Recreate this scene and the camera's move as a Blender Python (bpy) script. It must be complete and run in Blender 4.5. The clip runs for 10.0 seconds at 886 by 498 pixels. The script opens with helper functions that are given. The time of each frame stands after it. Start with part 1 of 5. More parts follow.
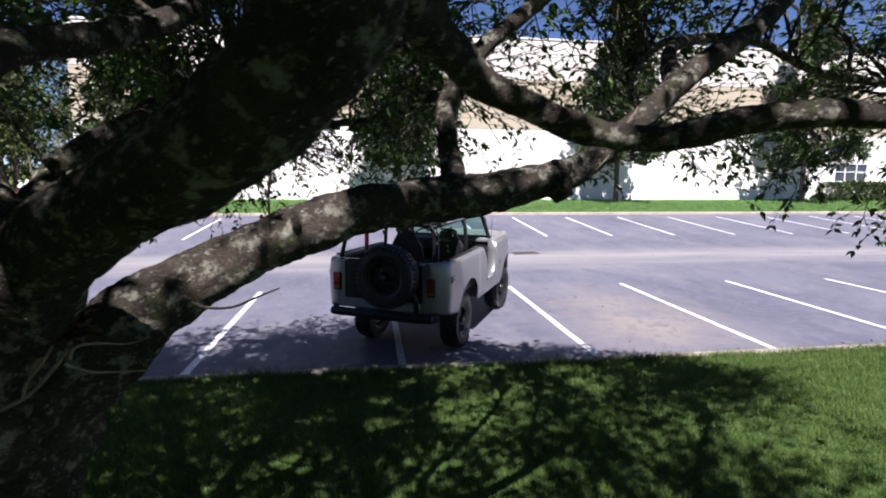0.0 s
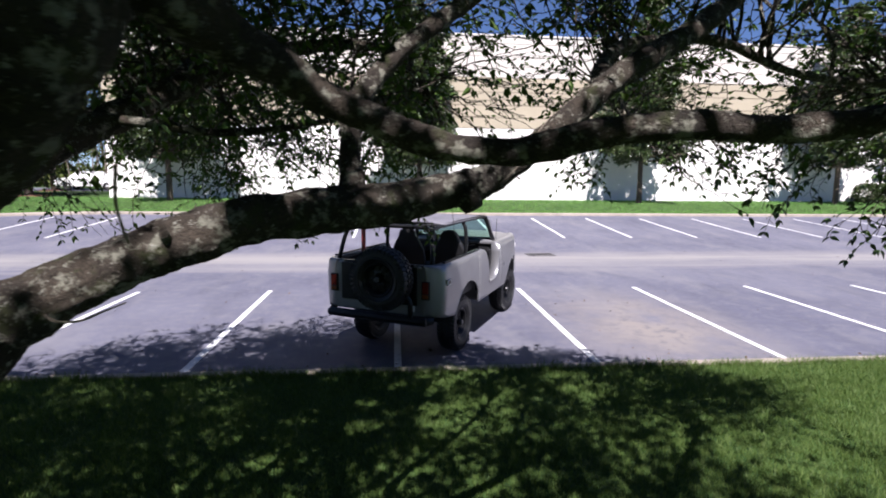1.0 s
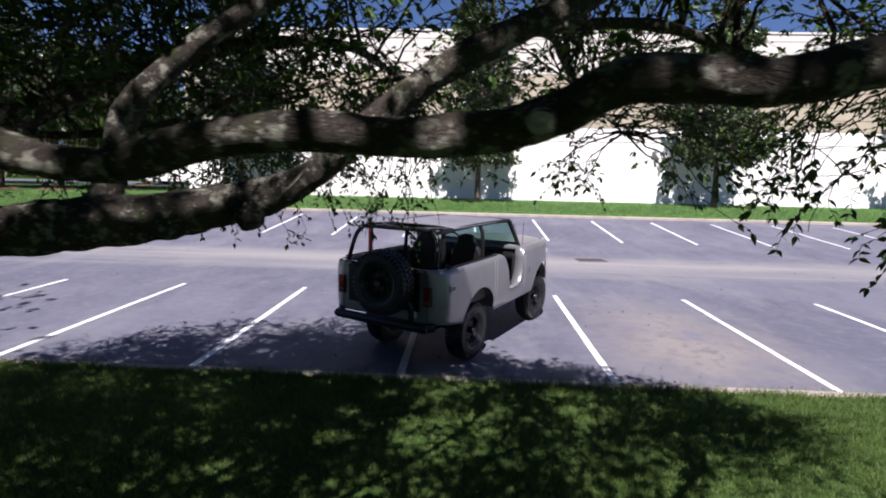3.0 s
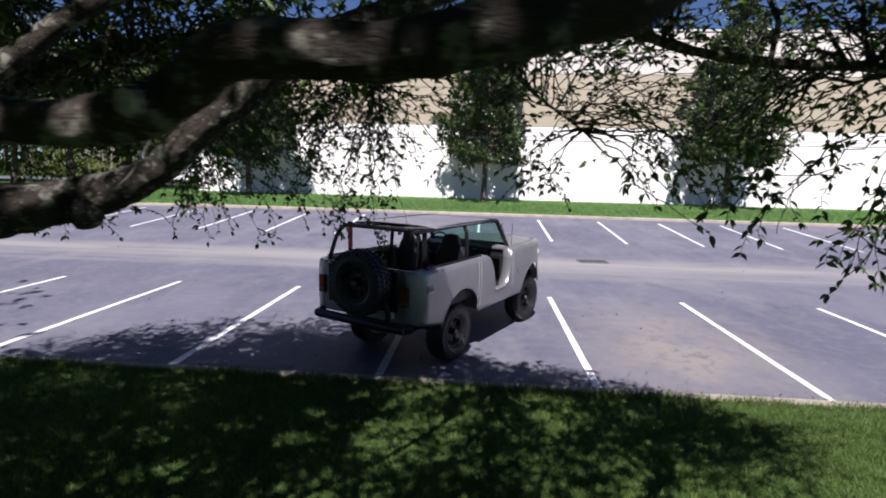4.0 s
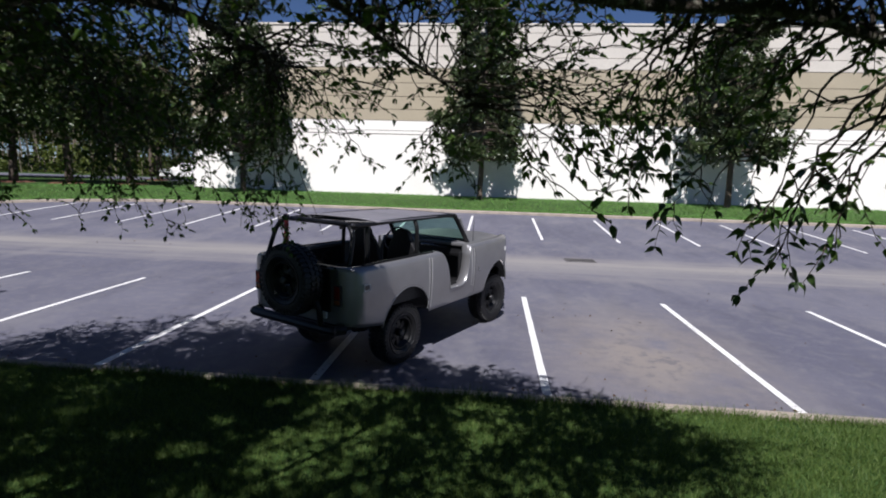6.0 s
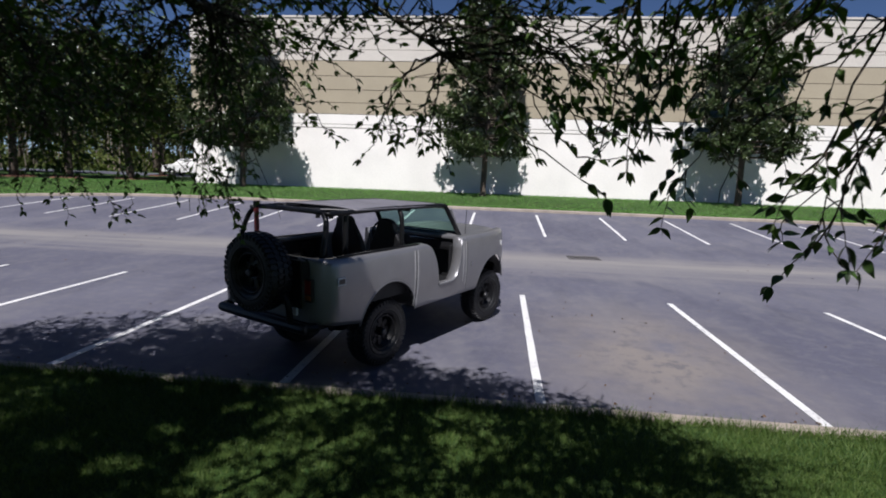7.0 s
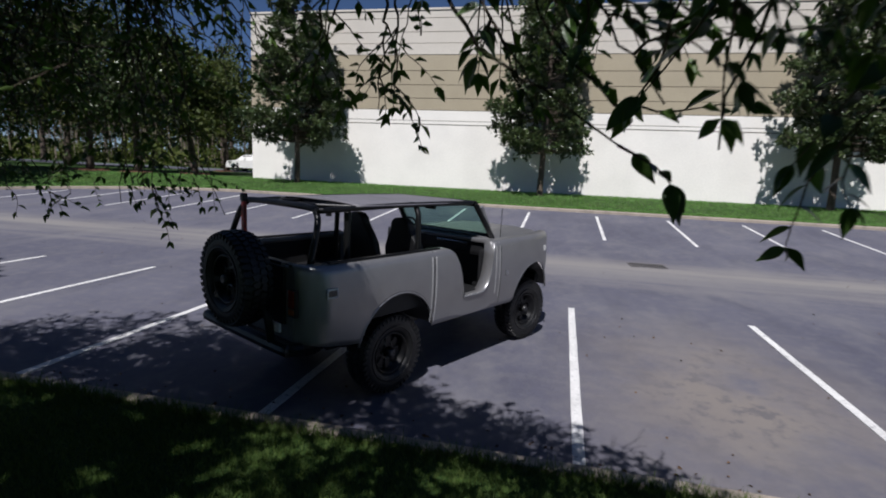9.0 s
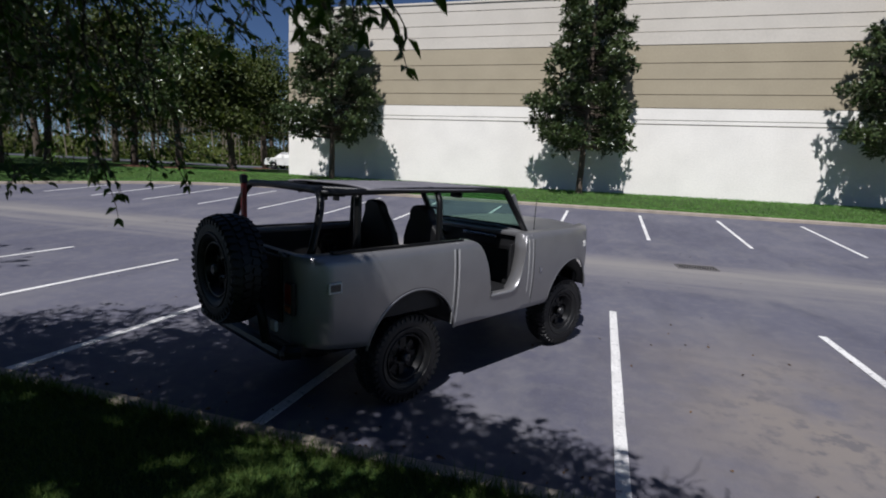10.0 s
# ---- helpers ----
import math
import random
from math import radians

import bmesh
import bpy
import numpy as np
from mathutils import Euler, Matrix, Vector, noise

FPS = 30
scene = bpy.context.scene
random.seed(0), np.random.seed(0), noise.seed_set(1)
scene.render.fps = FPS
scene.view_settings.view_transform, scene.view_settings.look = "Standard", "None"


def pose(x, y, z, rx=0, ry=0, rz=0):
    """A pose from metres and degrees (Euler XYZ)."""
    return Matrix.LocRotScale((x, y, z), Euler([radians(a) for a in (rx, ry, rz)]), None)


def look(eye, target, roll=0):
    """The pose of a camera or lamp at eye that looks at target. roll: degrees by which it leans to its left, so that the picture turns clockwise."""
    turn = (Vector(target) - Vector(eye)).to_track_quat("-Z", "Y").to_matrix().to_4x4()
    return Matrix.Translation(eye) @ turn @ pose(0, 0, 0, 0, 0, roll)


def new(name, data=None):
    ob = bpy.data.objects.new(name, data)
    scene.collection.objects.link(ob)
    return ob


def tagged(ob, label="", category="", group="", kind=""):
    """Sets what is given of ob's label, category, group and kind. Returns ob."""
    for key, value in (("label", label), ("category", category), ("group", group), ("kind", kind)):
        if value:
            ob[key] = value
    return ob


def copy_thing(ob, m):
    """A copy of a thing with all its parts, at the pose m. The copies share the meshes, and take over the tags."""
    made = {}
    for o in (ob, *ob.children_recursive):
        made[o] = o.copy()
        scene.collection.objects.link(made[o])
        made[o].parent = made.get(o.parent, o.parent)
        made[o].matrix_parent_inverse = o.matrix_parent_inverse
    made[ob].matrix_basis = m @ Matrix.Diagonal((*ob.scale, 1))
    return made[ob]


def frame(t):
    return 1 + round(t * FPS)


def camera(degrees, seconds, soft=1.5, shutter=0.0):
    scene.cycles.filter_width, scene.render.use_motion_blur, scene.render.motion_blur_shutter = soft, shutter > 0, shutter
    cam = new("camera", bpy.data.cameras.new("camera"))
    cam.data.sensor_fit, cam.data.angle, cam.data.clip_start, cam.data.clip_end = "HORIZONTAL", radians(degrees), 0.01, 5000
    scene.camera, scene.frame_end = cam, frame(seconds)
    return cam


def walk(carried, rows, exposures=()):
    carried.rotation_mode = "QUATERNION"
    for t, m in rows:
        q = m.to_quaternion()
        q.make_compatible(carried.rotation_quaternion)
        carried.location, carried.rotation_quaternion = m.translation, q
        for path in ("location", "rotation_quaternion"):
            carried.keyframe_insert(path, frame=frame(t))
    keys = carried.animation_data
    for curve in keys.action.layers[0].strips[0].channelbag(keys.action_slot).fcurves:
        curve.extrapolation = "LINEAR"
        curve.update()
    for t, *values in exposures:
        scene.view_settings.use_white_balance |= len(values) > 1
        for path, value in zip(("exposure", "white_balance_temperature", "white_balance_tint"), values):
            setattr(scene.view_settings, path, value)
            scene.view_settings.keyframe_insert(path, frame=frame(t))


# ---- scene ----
cam = camera(81.2, 10.0, soft=1.9, shutter=0.5)
PATH = [
    (0, (-0.421, 0.584, 2.488), (-0.138, 2.544, 2.211), 0.4),
    (0.5, (-0.259, 0.557, 2.521), (-0.006, 2.521, 2.24), 0.5),
    (1, (-0.03, 0.582, 2.523), (0.154, 2.554, 2.243), 0.6),
    (1.5, (0.145, 0.654, 2.529), (0.258, 2.63, 2.246), 0.7),
    (2, (0.364, 0.732, 2.54), (0.399, 2.712, 2.258), 0.9),
    (2.5, (0.598, 0.779, 2.572), (0.558, 2.758, 2.286), 1.1),
    (4, (1.233, 0.965, 2.574), (1.089, 2.939, 2.283), 1.5),
    (4.5, (1.471, 1.011, 2.593), (1.31, 2.984, 2.303), 1.5),
    (5, (1.652, 1.103, 2.584), (1.485, 3.075, 2.293), 1.6),
    (5.5, (1.868, 1.252, 2.553), (1.693, 3.223, 2.26), 1.6),
    (7, (2.216, 2.044, 2.324), (2.008, 4.011, 2.025), 2.0),
    (7.5, (2.317, 2.331, 2.291), (2.083, 4.294, 1.989), 2.0),
    (8, (2.383, 2.604, 2.295), (2.105, 4.561, 1.991), 2.1),
    (8.5, (2.451, 2.886, 2.294), (2.109, 4.832, 1.984), 2.3),
    (9, (2.456, 3.19, 2.246), (2.021, 5.117, 1.934), 2.5),
    (9.5, (2.463, 3.498, 2.179), (1.946, 5.404, 1.862), 2.5),
    (10, (2.432, 3.823, 2.076), (1.861, 5.714, 1.758), 2.7),
]
walk(cam, [(t, look(eye, target, roll)) for t, eye, target, roll in PATH],
     exposures=((0, 1.3, 5950, 22), (2.5, 1.04, 5950, 22), (4.5, 0.8, 5950, 20), (5.5, 0.56, 5950, 17), (7.5, 0.22, 5950, 16), (10, 0.03, 5950, 14)))

# ---- light ----
SUN_EL = radians(55)
world = bpy.data.worlds.new("sky")
scene.world = world
world.use_nodes = True
wn = world.node_tree.nodes
sky = wn.new("ShaderNodeTexSky")
sky.sky_type = "NISHITA"
sky.sun_disc = False
sky.sun_elevation = SUN_EL
sky.sun_rotation = radians(183)
sky.altitude = 800
sky.air_density, sky.dust_density, sky.ozone_density = 0.6, 0.1, 4.0
world.node_tree.links.new(sky.outputs[0], wn["Background"].inputs[0])
wn["Background"].inputs[1].default_value = 0.05
sun = new("sun", bpy.data.lights.new("sun", "SUN"))
sun.data.energy, sun.data.angle, sun.data.color = 5.0, radians(0.53), (1.0, 0.955, 0.88)
sun.matrix_world = look((-0.05, -1.0, 1.43), (0, 0, 0))

# ---- materials ----
def mat(name, colour, rough=0.7, metal=0.0, spread=0.12, scale=8.0, fine=90.0, bump=0.15, spec=0.5, dist=0.01, other=None, coord="Object", rnd=0.0):
    """A surface with two scales of colour variation and a fine relief. other: a second colour for stains."""
    m = bpy.data.materials.new(name)
    m.use_nodes = True
    nt = m.node_tree
    N, L = nt.nodes, nt.links
    b = N["Principled BSDF"]
    b.inputs["Roughness"].default_value, b.inputs["Metallic"].default_value = rough, metal
    b.inputs["Specular IOR Level"].default_value = spec
    tc = N.new("ShaderNodeTexCoord")
    big, small = N.new("ShaderNodeTexNoise"), N.new("ShaderNodeTexNoise")
    for n, s in ((big, scale), (small, fine)):
        n.inputs["Scale"].default_value = s
        n.inputs["Detail"].default_value = 5
        L.new(tc.outputs[coord], n.inputs["Vector"])
    mix = N.new("ShaderNodeMix")
    mix.data_type = "RGBA"
    c = Vector(colour)
    o = Vector(other) if other else c * (1 - 2.2 * spread)
    mix.inputs["A"].default_value, mix.inputs["B"].default_value = (*c, 1), (*o, 1)
    ramp = N.new("ShaderNodeMapRange")
    ramp.inputs["From Min"].default_value, ramp.inputs["From Max"].default_value = 0.38, 0.68
    L.new(big.outputs["Fac"], ramp.inputs["Value"])
    L.new(ramp.outputs[0], mix.inputs["Factor"])
    hsv = N.new("ShaderNodeHueSaturation")
    mr = N.new("ShaderNodeMapRange")
    mr.inputs["To Min"].default_value, mr.inputs["To Max"].default_value = 1 - 1.6 * spread, 1 + 1.6 * spread
    mr.inputs["From Min"].default_value, mr.inputs["From Max"].default_value = 0.3, 0.7
    L.new(small.outputs["Fac"], mr.inputs["Value"])
    L.new(mix.outputs["Result"], hsv.inputs["Color"])
    if rnd:
        info = N.new("ShaderNodeObjectInfo")
        r2 = N.new("ShaderNodeMapRange")
        r2.inputs["To Min"].default_value, r2.inputs["To Max"].default_value = 1 - rnd, 1 + rnd
        L.new(info.outputs["Random"], r2.inputs["Value"])
        mul = N.new("ShaderNodeMath")
        mul.operation = "MULTIPLY"
        L.new(mr.outputs[0], mul.inputs[0])
        L.new(r2.outputs[0], mul.inputs[1])
        L.new(mul.outputs[0], hsv.inputs["Value"])
    else:
        L.new(mr.outputs[0], hsv.inputs["Value"])
    L.new(hsv.outputs[0], b.inputs["Base Color"])
    if bump:
        bp = N.new("ShaderNodeBump")
        bp.inputs["Strength"].default_value, bp.inputs["Distance"].default_value = bump, dist
        L.new(small.outputs["Fac"], bp.inputs["Height"])
        L.new(bp.outputs[0], b.inputs["Normal"])
    return m


def leaf_mat(name, colour, other, rough=0.45, trans=0.35, spec=0.5):
    """Leaves: each one its own tone, glossy above, letting light through."""
    m = bpy.data.materials.new(name)
    m.use_nodes = True
    N, L = m.node_tree.nodes, m.node_tree.links
    b, out = N["Principled BSDF"], N["Material Output"]
    b.inputs["Roughness"].default_value, b.inputs["Specular IOR Level"].default_value = rough, spec
    geo = N.new("ShaderNodeNewGeometry")
    mix = N.new("ShaderNodeMix")
    mix.data_type = "RGBA"
    mix.inputs["A"].default_value, mix.inputs["B"].default_value = (*colour, 1), (*other, 1)
    L.new(geo.outputs["Random Per Island"], mix.inputs["Factor"])
    tr = N.new("ShaderNodeBsdfTranslucent")
    hsv = N.new("ShaderNodeHueSaturation")
    hsv.inputs["Value"].default_value, hsv.inputs["Saturation"].default_value = 1.6, 1.15
    L.new(mix.outputs["Result"], hsv.inputs["Color"])
    L.new(hsv.outputs[0], tr.inputs["Color"])
    L.new(mix.outputs["Result"], b.inputs["Base Color"])
    sh = N.new("ShaderNodeMixShader")
    sh.inputs["Fac"].default_value = trans
    L.new(b.outputs[0], sh.inputs[1])
    L.new(tr.outputs[0], sh.inputs[2])
    L.new(sh.outputs[0], out.inputs["Surface"])
    return m


def asphalt_mat():
    """Worn sealed asphalt: aggregate, blotches, a pale sandy streak along the lane and old tyre dust."""
    m = mat("asphalt", (0.084, 0.084, 0.116), 0.82, spread=0.2, scale=0.35, fine=130, bump=0.35, dist=0.006, other=(0.118, 0.117, 0.148), coord="Object")
    N, L = m.node_tree.nodes, m.node_tree.links
    b = N["Principled BSDF"]
    src = b.inputs["Base Color"].links[0].from_socket
    tc = N.new("ShaderNodeTexCoord")
    sep = N.new("ShaderNodeSeparateXYZ")
    L.new(tc.outputs["Object"], sep.inputs[0])

    def band(socket, mid, half):
        a = N.new("ShaderNodeMath"); a.operation = "SUBTRACT"; a.inputs[1].default_value = mid
        L.new(socket, a.inputs[0])
        c = N.new("ShaderNodeMath"); c.operation = "ABSOLUTE"
        L.new(a.outputs[0], c.inputs[0])
        r = N.new("ShaderNodeMapRange"); r.interpolation_type = "SMOOTHSTEP"
        r.inputs["From Min"].default_value, r.inputs["From Max"].default_value = 0, half
        r.inputs["To Min"].default_value, r.inputs["To Max"].default_value = 1, 0
        L.new(c.outputs[0], r.inputs["Value"])
        return r.outputs[0]

    def times(p, q):
        k = N.new("ShaderNodeMath"); k.operation = "MULTIPLY"
        L.new(p, k.inputs[0])
        L.new(q, k.inputs[1])
        return k.outputs[0]

    def patch(scale, lo, hi, sx=1.0, sy=1.0):
        mp = N.new("ShaderNodeMapping")
        mp.inputs["Scale"].default_value = (sx, sy, 1)
        L.new(tc.outputs["Object"], mp.inputs["Vector"])
        n = N.new("ShaderNodeTexNoise"); n.inputs["Scale"].default_value = scale; n.inputs["Detail"].default_value = 6
        n.inputs["Roughness"].default_value = 0.65
        L.new(mp.outputs[0], n.inputs["Vector"])
        r = N.new("ShaderNodeMapRange")
        r.inputs["From Min"].default_value, r.inputs["From Max"].default_value = lo, hi
        L.new(n.outputs["Fac"], r.inputs["Value"])
        return r.outputs[0]

    def over(socket, colour, fac, amount):
        k = N.new("ShaderNodeMath"); k.operation = "MULTIPLY"; k.inputs[1].default_value = amount; k.use_clamp = True
        L.new(fac, k.inputs[0])
        x = N.new("ShaderNodeMix"); x.data_type = "RGBA"
        x.inputs["B"].default_value = (*colour, 1)
        L.new(k.outputs[0], x.inputs["Factor"])
        L.new(socket, x.inputs["A"])
        return x.outputs["Result"]

    s = src
    s = over(s, (0.17, 0.165, 0.17), patch(5.0, 0.48, 0.7), 0.5)
    s = over(s, (0.06, 0.06, 0.083), patch(1.6, 0.5, 0.72, 1.0, 0.35), 0.6)
    s = over(s, (0.17, 0.165, 0.175), patch(0.8, 0.5, 0.68, 1.0, 0.5), 0.6)
    # sand washed along the lane, and the dusty stain in the open stall
    s = over(s, (0.22, 0.208, 0.2), times(band(sep.outputs[1], 16.2, 1.9), patch(0.6, 0.25, 0.55, 0.22, 2.2)), 1.0)
    s = over(s, (0.2, 0.19, 0.19), times(band(sep.outputs[1], 14.6, 1.0), patch(0.6, 0.42, 0.6, 0.2, 2.4)), 0.8)
    stain = times(times(band(sep.outputs[0], 4.35, 2.3), band(sep.outputs[1], 8.9, 3.6)), patch(0.9, 0.28, 0.55))
    s = over(s, (0.205, 0.18, 0.158), stain, 0.9)
    s = over(s, (0.115, 0.108, 0.115), times(stain, patch(4.5, 0.5, 0.6)), 0.9)
    s = over(s, (0.04, 0.038, 0.045), patch(7.0, 0.71, 0.76), 0.7)
    L.new(s, b.inputs["Base Color"])
    return m


def line_mat():
    m = mat("line paint", (0.74, 0.73, 0.71), 0.75, spread=0.1, scale=1.5, fine=60, bump=0.3, dist=0.004)
    N, L = m.node_tree.nodes, m.node_tree.links
    b = N["Principled BSDF"]
    src = b.inputs["Base Color"].links[0].from_socket
    tc = N.new("ShaderNodeTexCoord")
    n = N.new("ShaderNodeTexNoise"); n.inputs["Scale"].default_value = 16; n.inputs["Detail"].default_value = 8; n.inputs["Roughness"].default_value = 0.75
    L.new(tc.outputs["Object"], n.inputs["Vector"])
    r = N.new("ShaderNodeMapRange"); r.inputs["From Min"].default_value, r.inputs["From Max"].default_value = 0.56, 0.66
    L.new(n.outputs["Fac"], r.inputs["Value"])
    x = N.new("ShaderNodeMix"); x.data_type = "RGBA"; x.inputs["B"].default_value = (0.16, 0.16, 0.175, 1)
    L.new(r.outputs[0], x.inputs["Factor"])
    L.new(src, x.inputs["A"])
    L.new(x.outputs["Result"], b.inputs["Base Color"])
    return m


def bark_mat():
    """Old fissured bark: dark cracks, warm brown plates, moss and crusts of pale lichen with hard edges."""
    m = bpy.data.materials.new("bark")
    m.use_nodes = True
    N, L = m.node_tree.nodes, m.node_tree.links
    b = N["Principled BSDF"]
    b.inputs["Roughness"].default_value, b.inputs["Specular IOR Level"].default_value = 0.9, 0.2
    tc = N.new("ShaderNodeTexCoord")

    def field(scale, detail, rough, lo, hi, shift=0.0):
        mp = N.new("ShaderNodeMapping"); mp.inputs["Location"].default_value = (shift, shift, shift)
        L.new(tc.outputs["Object"], mp.inputs["Vector"])
        n = N.new("ShaderNodeTexNoise")
        n.inputs["Scale"].default_value, n.inputs["Detail"].default_value, n.inputs["Roughness"].default_value = scale, detail, rough
        L.new(mp.outputs[0], n.inputs["Vector"])
        r = N.new("ShaderNodeMapRange")
        r.inputs["From Min"].default_value, r.inputs["From Max"].default_value = lo, hi
        L.new(n.outputs["Fac"], r.inputs["Value"])
        return r.outputs[0]

    def over(a, colour, fac):
        x = N.new("ShaderNodeMix"); x.data_type = "RGBA"; x.inputs["B"].default_value = (*colour, 1)
        if isinstance(a, tuple):
            x.inputs["A"].default_value = (*a, 1)
        else:
            L.new(a, x.inputs["A"])
        L.new(fac, x.inputs["Factor"])
        return x.outputs["Result"]

    plates = N.new("ShaderNodeTexVoronoi"); plates.feature = "DISTANCE_TO_EDGE"; plates.inputs["Scale"].default_value = 95
    warp = N.new("ShaderNodeTexNoise"); warp.inputs["Scale"].default_value = 14; warp.inputs["Detail"].default_value = 4
    L.new(tc.outputs["Object"], warp.inputs["Vector"])
    add = N.new("ShaderNodeVectorMath"); add.operation = "MULTIPLY_ADD"; add.inputs[1].default_value = (0.09, 0.09, 0.09)
    L.new(warp.outputs["Color"], add.inputs[0])
    L.new(tc.outputs["Object"], add.inputs[2])
    L.new(add.outputs[0], plates.inputs["Vector"])
    crack = N.new("ShaderNodeMapRange"); crack.inputs["From Max"].default_value = 0.12
    crack.inputs["To Min"].default_value, crack.inputs["To Max"].default_value = 0.55, 0
    L.new(plates.outputs["Distance"], crack.inputs["Value"])
    crust = field(34, 8, 0.75, 0.3, 0.72)
    c = over((0.06, 0.05, 0.04), (0.115, 0.092, 0.068), field(7, 6, 0.6, 0.42, 0.62, 3))
    c = over(c, (0.022, 0.017, 0.013), crack.outputs[0])
    c = over(c, (0.085, 0.095, 0.04), field(11, 7, 0.65, 0.55, 0.66, 9))
    c = over(c, (0.36, 0.35, 0.27), field(21, 10, 0.72, 0.53, 0.6, 17))
    c = over(c, (0.5, 0.49, 0.4), field(60, 8, 0.7, 0.6, 0.66, 5))
    L.new(c, b.inputs["Base Color"])
    h = N.new("ShaderNodeMath"); h.operation = "MULTIPLY_ADD"; h.inputs[1].default_value = -0.6
    L.new(crack.outputs[0], h.inputs[0])
    L.new(crust, h.inputs[2])
    bp = N.new("ShaderNodeBump")
    bp.inputs["Strength"].default_value, bp.inputs["Distance"].default_value = 1.0, 0.02
    L.new(h.outputs[0], bp.inputs["Height"])
    L.new(bp.outputs[0], b.inputs["Normal"])
    return m


def pane_mat(name, tint):
    """Thin window glass: tinted, with a mirror sheen that grows at flat angles."""
    m = bpy.data.materials.new(name)
    m.use_nodes = True
    N, L = m.node_tree.nodes, m.node_tree.links
    t, g, x, fr = N.new("ShaderNodeBsdfTransparent"), N.new("ShaderNodeBsdfGlossy"), N.new("ShaderNodeMixShader"), N.new("ShaderNodeLayerWeight")
    t.inputs[0].default_value = (*tint, 1)
    g.inputs["Roughness"].default_value = 0.03
    p = N.new("ShaderNodeMath")
    p.operation = "POWER"
    p.inputs[1].default_value = 4.0
    fr.inputs["Blend"].default_value = 0.5
    L.new(fr.outputs["Facing"], p.inputs[0])
    L.new(p.outputs[0], x.inputs[0])
    L.new(t.outputs[0], x.inputs[1])
    L.new(g.outputs[0], x.inputs[2])
    L.new(x.outputs[0], N["Material Output"].inputs["Surface"])
    return m


ASPHALT, LINE = asphalt_mat(), line_mat()
LAWN = mat("turf", (0.03, 0.065, 0.014), 0.9, spread=0.25, scale=1.2, fine=45, bump=0.8, dist=0.03, other=(0.05, 0.09, 0.02), spec=0.2)
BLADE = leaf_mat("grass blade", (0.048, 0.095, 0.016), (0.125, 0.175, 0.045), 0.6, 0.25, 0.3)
# far lawn's copy of the blade, brightened to stand in for full sun
BLADE_LIT = leaf_mat("sunlit grass blade", (0.10, 0.22, 0.045), (0.17, 0.31, 0.09), 0.6, 0.3, 0.3)
KERB = mat("kerb concrete", (0.34, 0.29, 0.235), 0.85, spread=0.12, scale=2, fine=60, bump=0.3)
WHITE = mat("pale wall paint", (0.83, 0.80, 0.74), 0.85, spread=0.035, scale=0.6, fine=14, bump=0.12, dist=0.01, spec=0.25)
TAN = mat("tan wall paint", (0.385, 0.335, 0.24), 0.85, spread=0.04, scale=0.6, fine=14, bump=0.12, dist=0.01, spec=0.25)
CREAM = mat("cream wall paint", (0.58, 0.54, 0.47), 0.85, spread=0.035, scale=0.6, fine=14, bump=0.12, dist=0.01, spec=0.25)
GROOVE = mat("reveal joint", (0.16, 0.13, 0.10), 0.9, spread=0.1, scale=2, fine=20, bump=0.1)
BARK = bark_mat()
CUT = mat("sawn wood", (0.36, 0.33, 0.28), 0.85, spread=0.2, scale=40, fine=200, bump=0.3, dist=0.004)
BARK2 = mat("dark bark", (0.12, 0.095, 0.075), 0.92, spread=0.2, scale=6, fine=30, bump=0.8, dist=0.03, spec=0.2)
LEAF = leaf_mat("shade tree leaf", (0.034, 0.075, 0.014), (0.09, 0.145, 0.028), 0.45, 0.2, 0.35)
LEAF1 = mat("single leaf", (0.05, 0.1, 0.02), 0.38, spread=0.12, scale=30, fine=120, bump=0.15, rnd=0.5)
LEAF2 = leaf_mat("glossy evergreen leaf", (0.035, 0.062, 0.02), (0.075, 0.095, 0.035), 0.3, 0.12)
LEAF3 = leaf_mat("woodland leaf", (0.03, 0.05, 0.012), (0.085, 0.1, 0.026), 0.6, 0.25, 0.3)
LEAF4 = leaf_mat("pale far leaf", (0.055, 0.08, 0.022), (0.13, 0.15, 0.045), 0.7, 0.35, 0.2)
DRY = leaf_mat("dry leaf", (0.06, 0.038, 0.025), (0.16, 0.1, 0.06), 0.8, 0.1, 0.2)
STEM = mat("pale thin stems", (0.24, 0.2, 0.15), 0.9, spread=0.2, scale=6, fine=40, bump=0.4)

# ---- building helpers ----
def part(name, bm, material, parent=None, label="", smooth=False):
    """Links a bmesh as one mesh object, under parent if there is one."""
    me = bpy.data.meshes.new(name)
    bm.to_mesh(me)
    bm.free()
    return linked(name, me, material, parent, label, smooth)


def linked(name, me, material, parent=None, label="", smooth=False):
    ob = new(name, me)
    if material and not me.materials:
        me.materials.append(material)
    if smooth:
        me.shade_smooth()
    if parent:
        ob.parent = parent
    if label:
        ob["label"] = label
    return ob


def raw(name, verts, faces, material, parent=None, label="", smooth=False):
    me = bpy.data.meshes.new(name)
    me.from_pydata(verts if isinstance(verts, list) else verts.tolist(), [], faces if isinstance(faces, list) else faces.tolist())
    me.update()
    return linked(name, me, material, parent, label, smooth)


def base(name, x=0, y=0, z=0, turn=0):
    ob = new(name)
    ob.matrix_basis = pose(x, y, z, 0, 0, turn)
    ob.empty_display_size = 0.1
    return ob


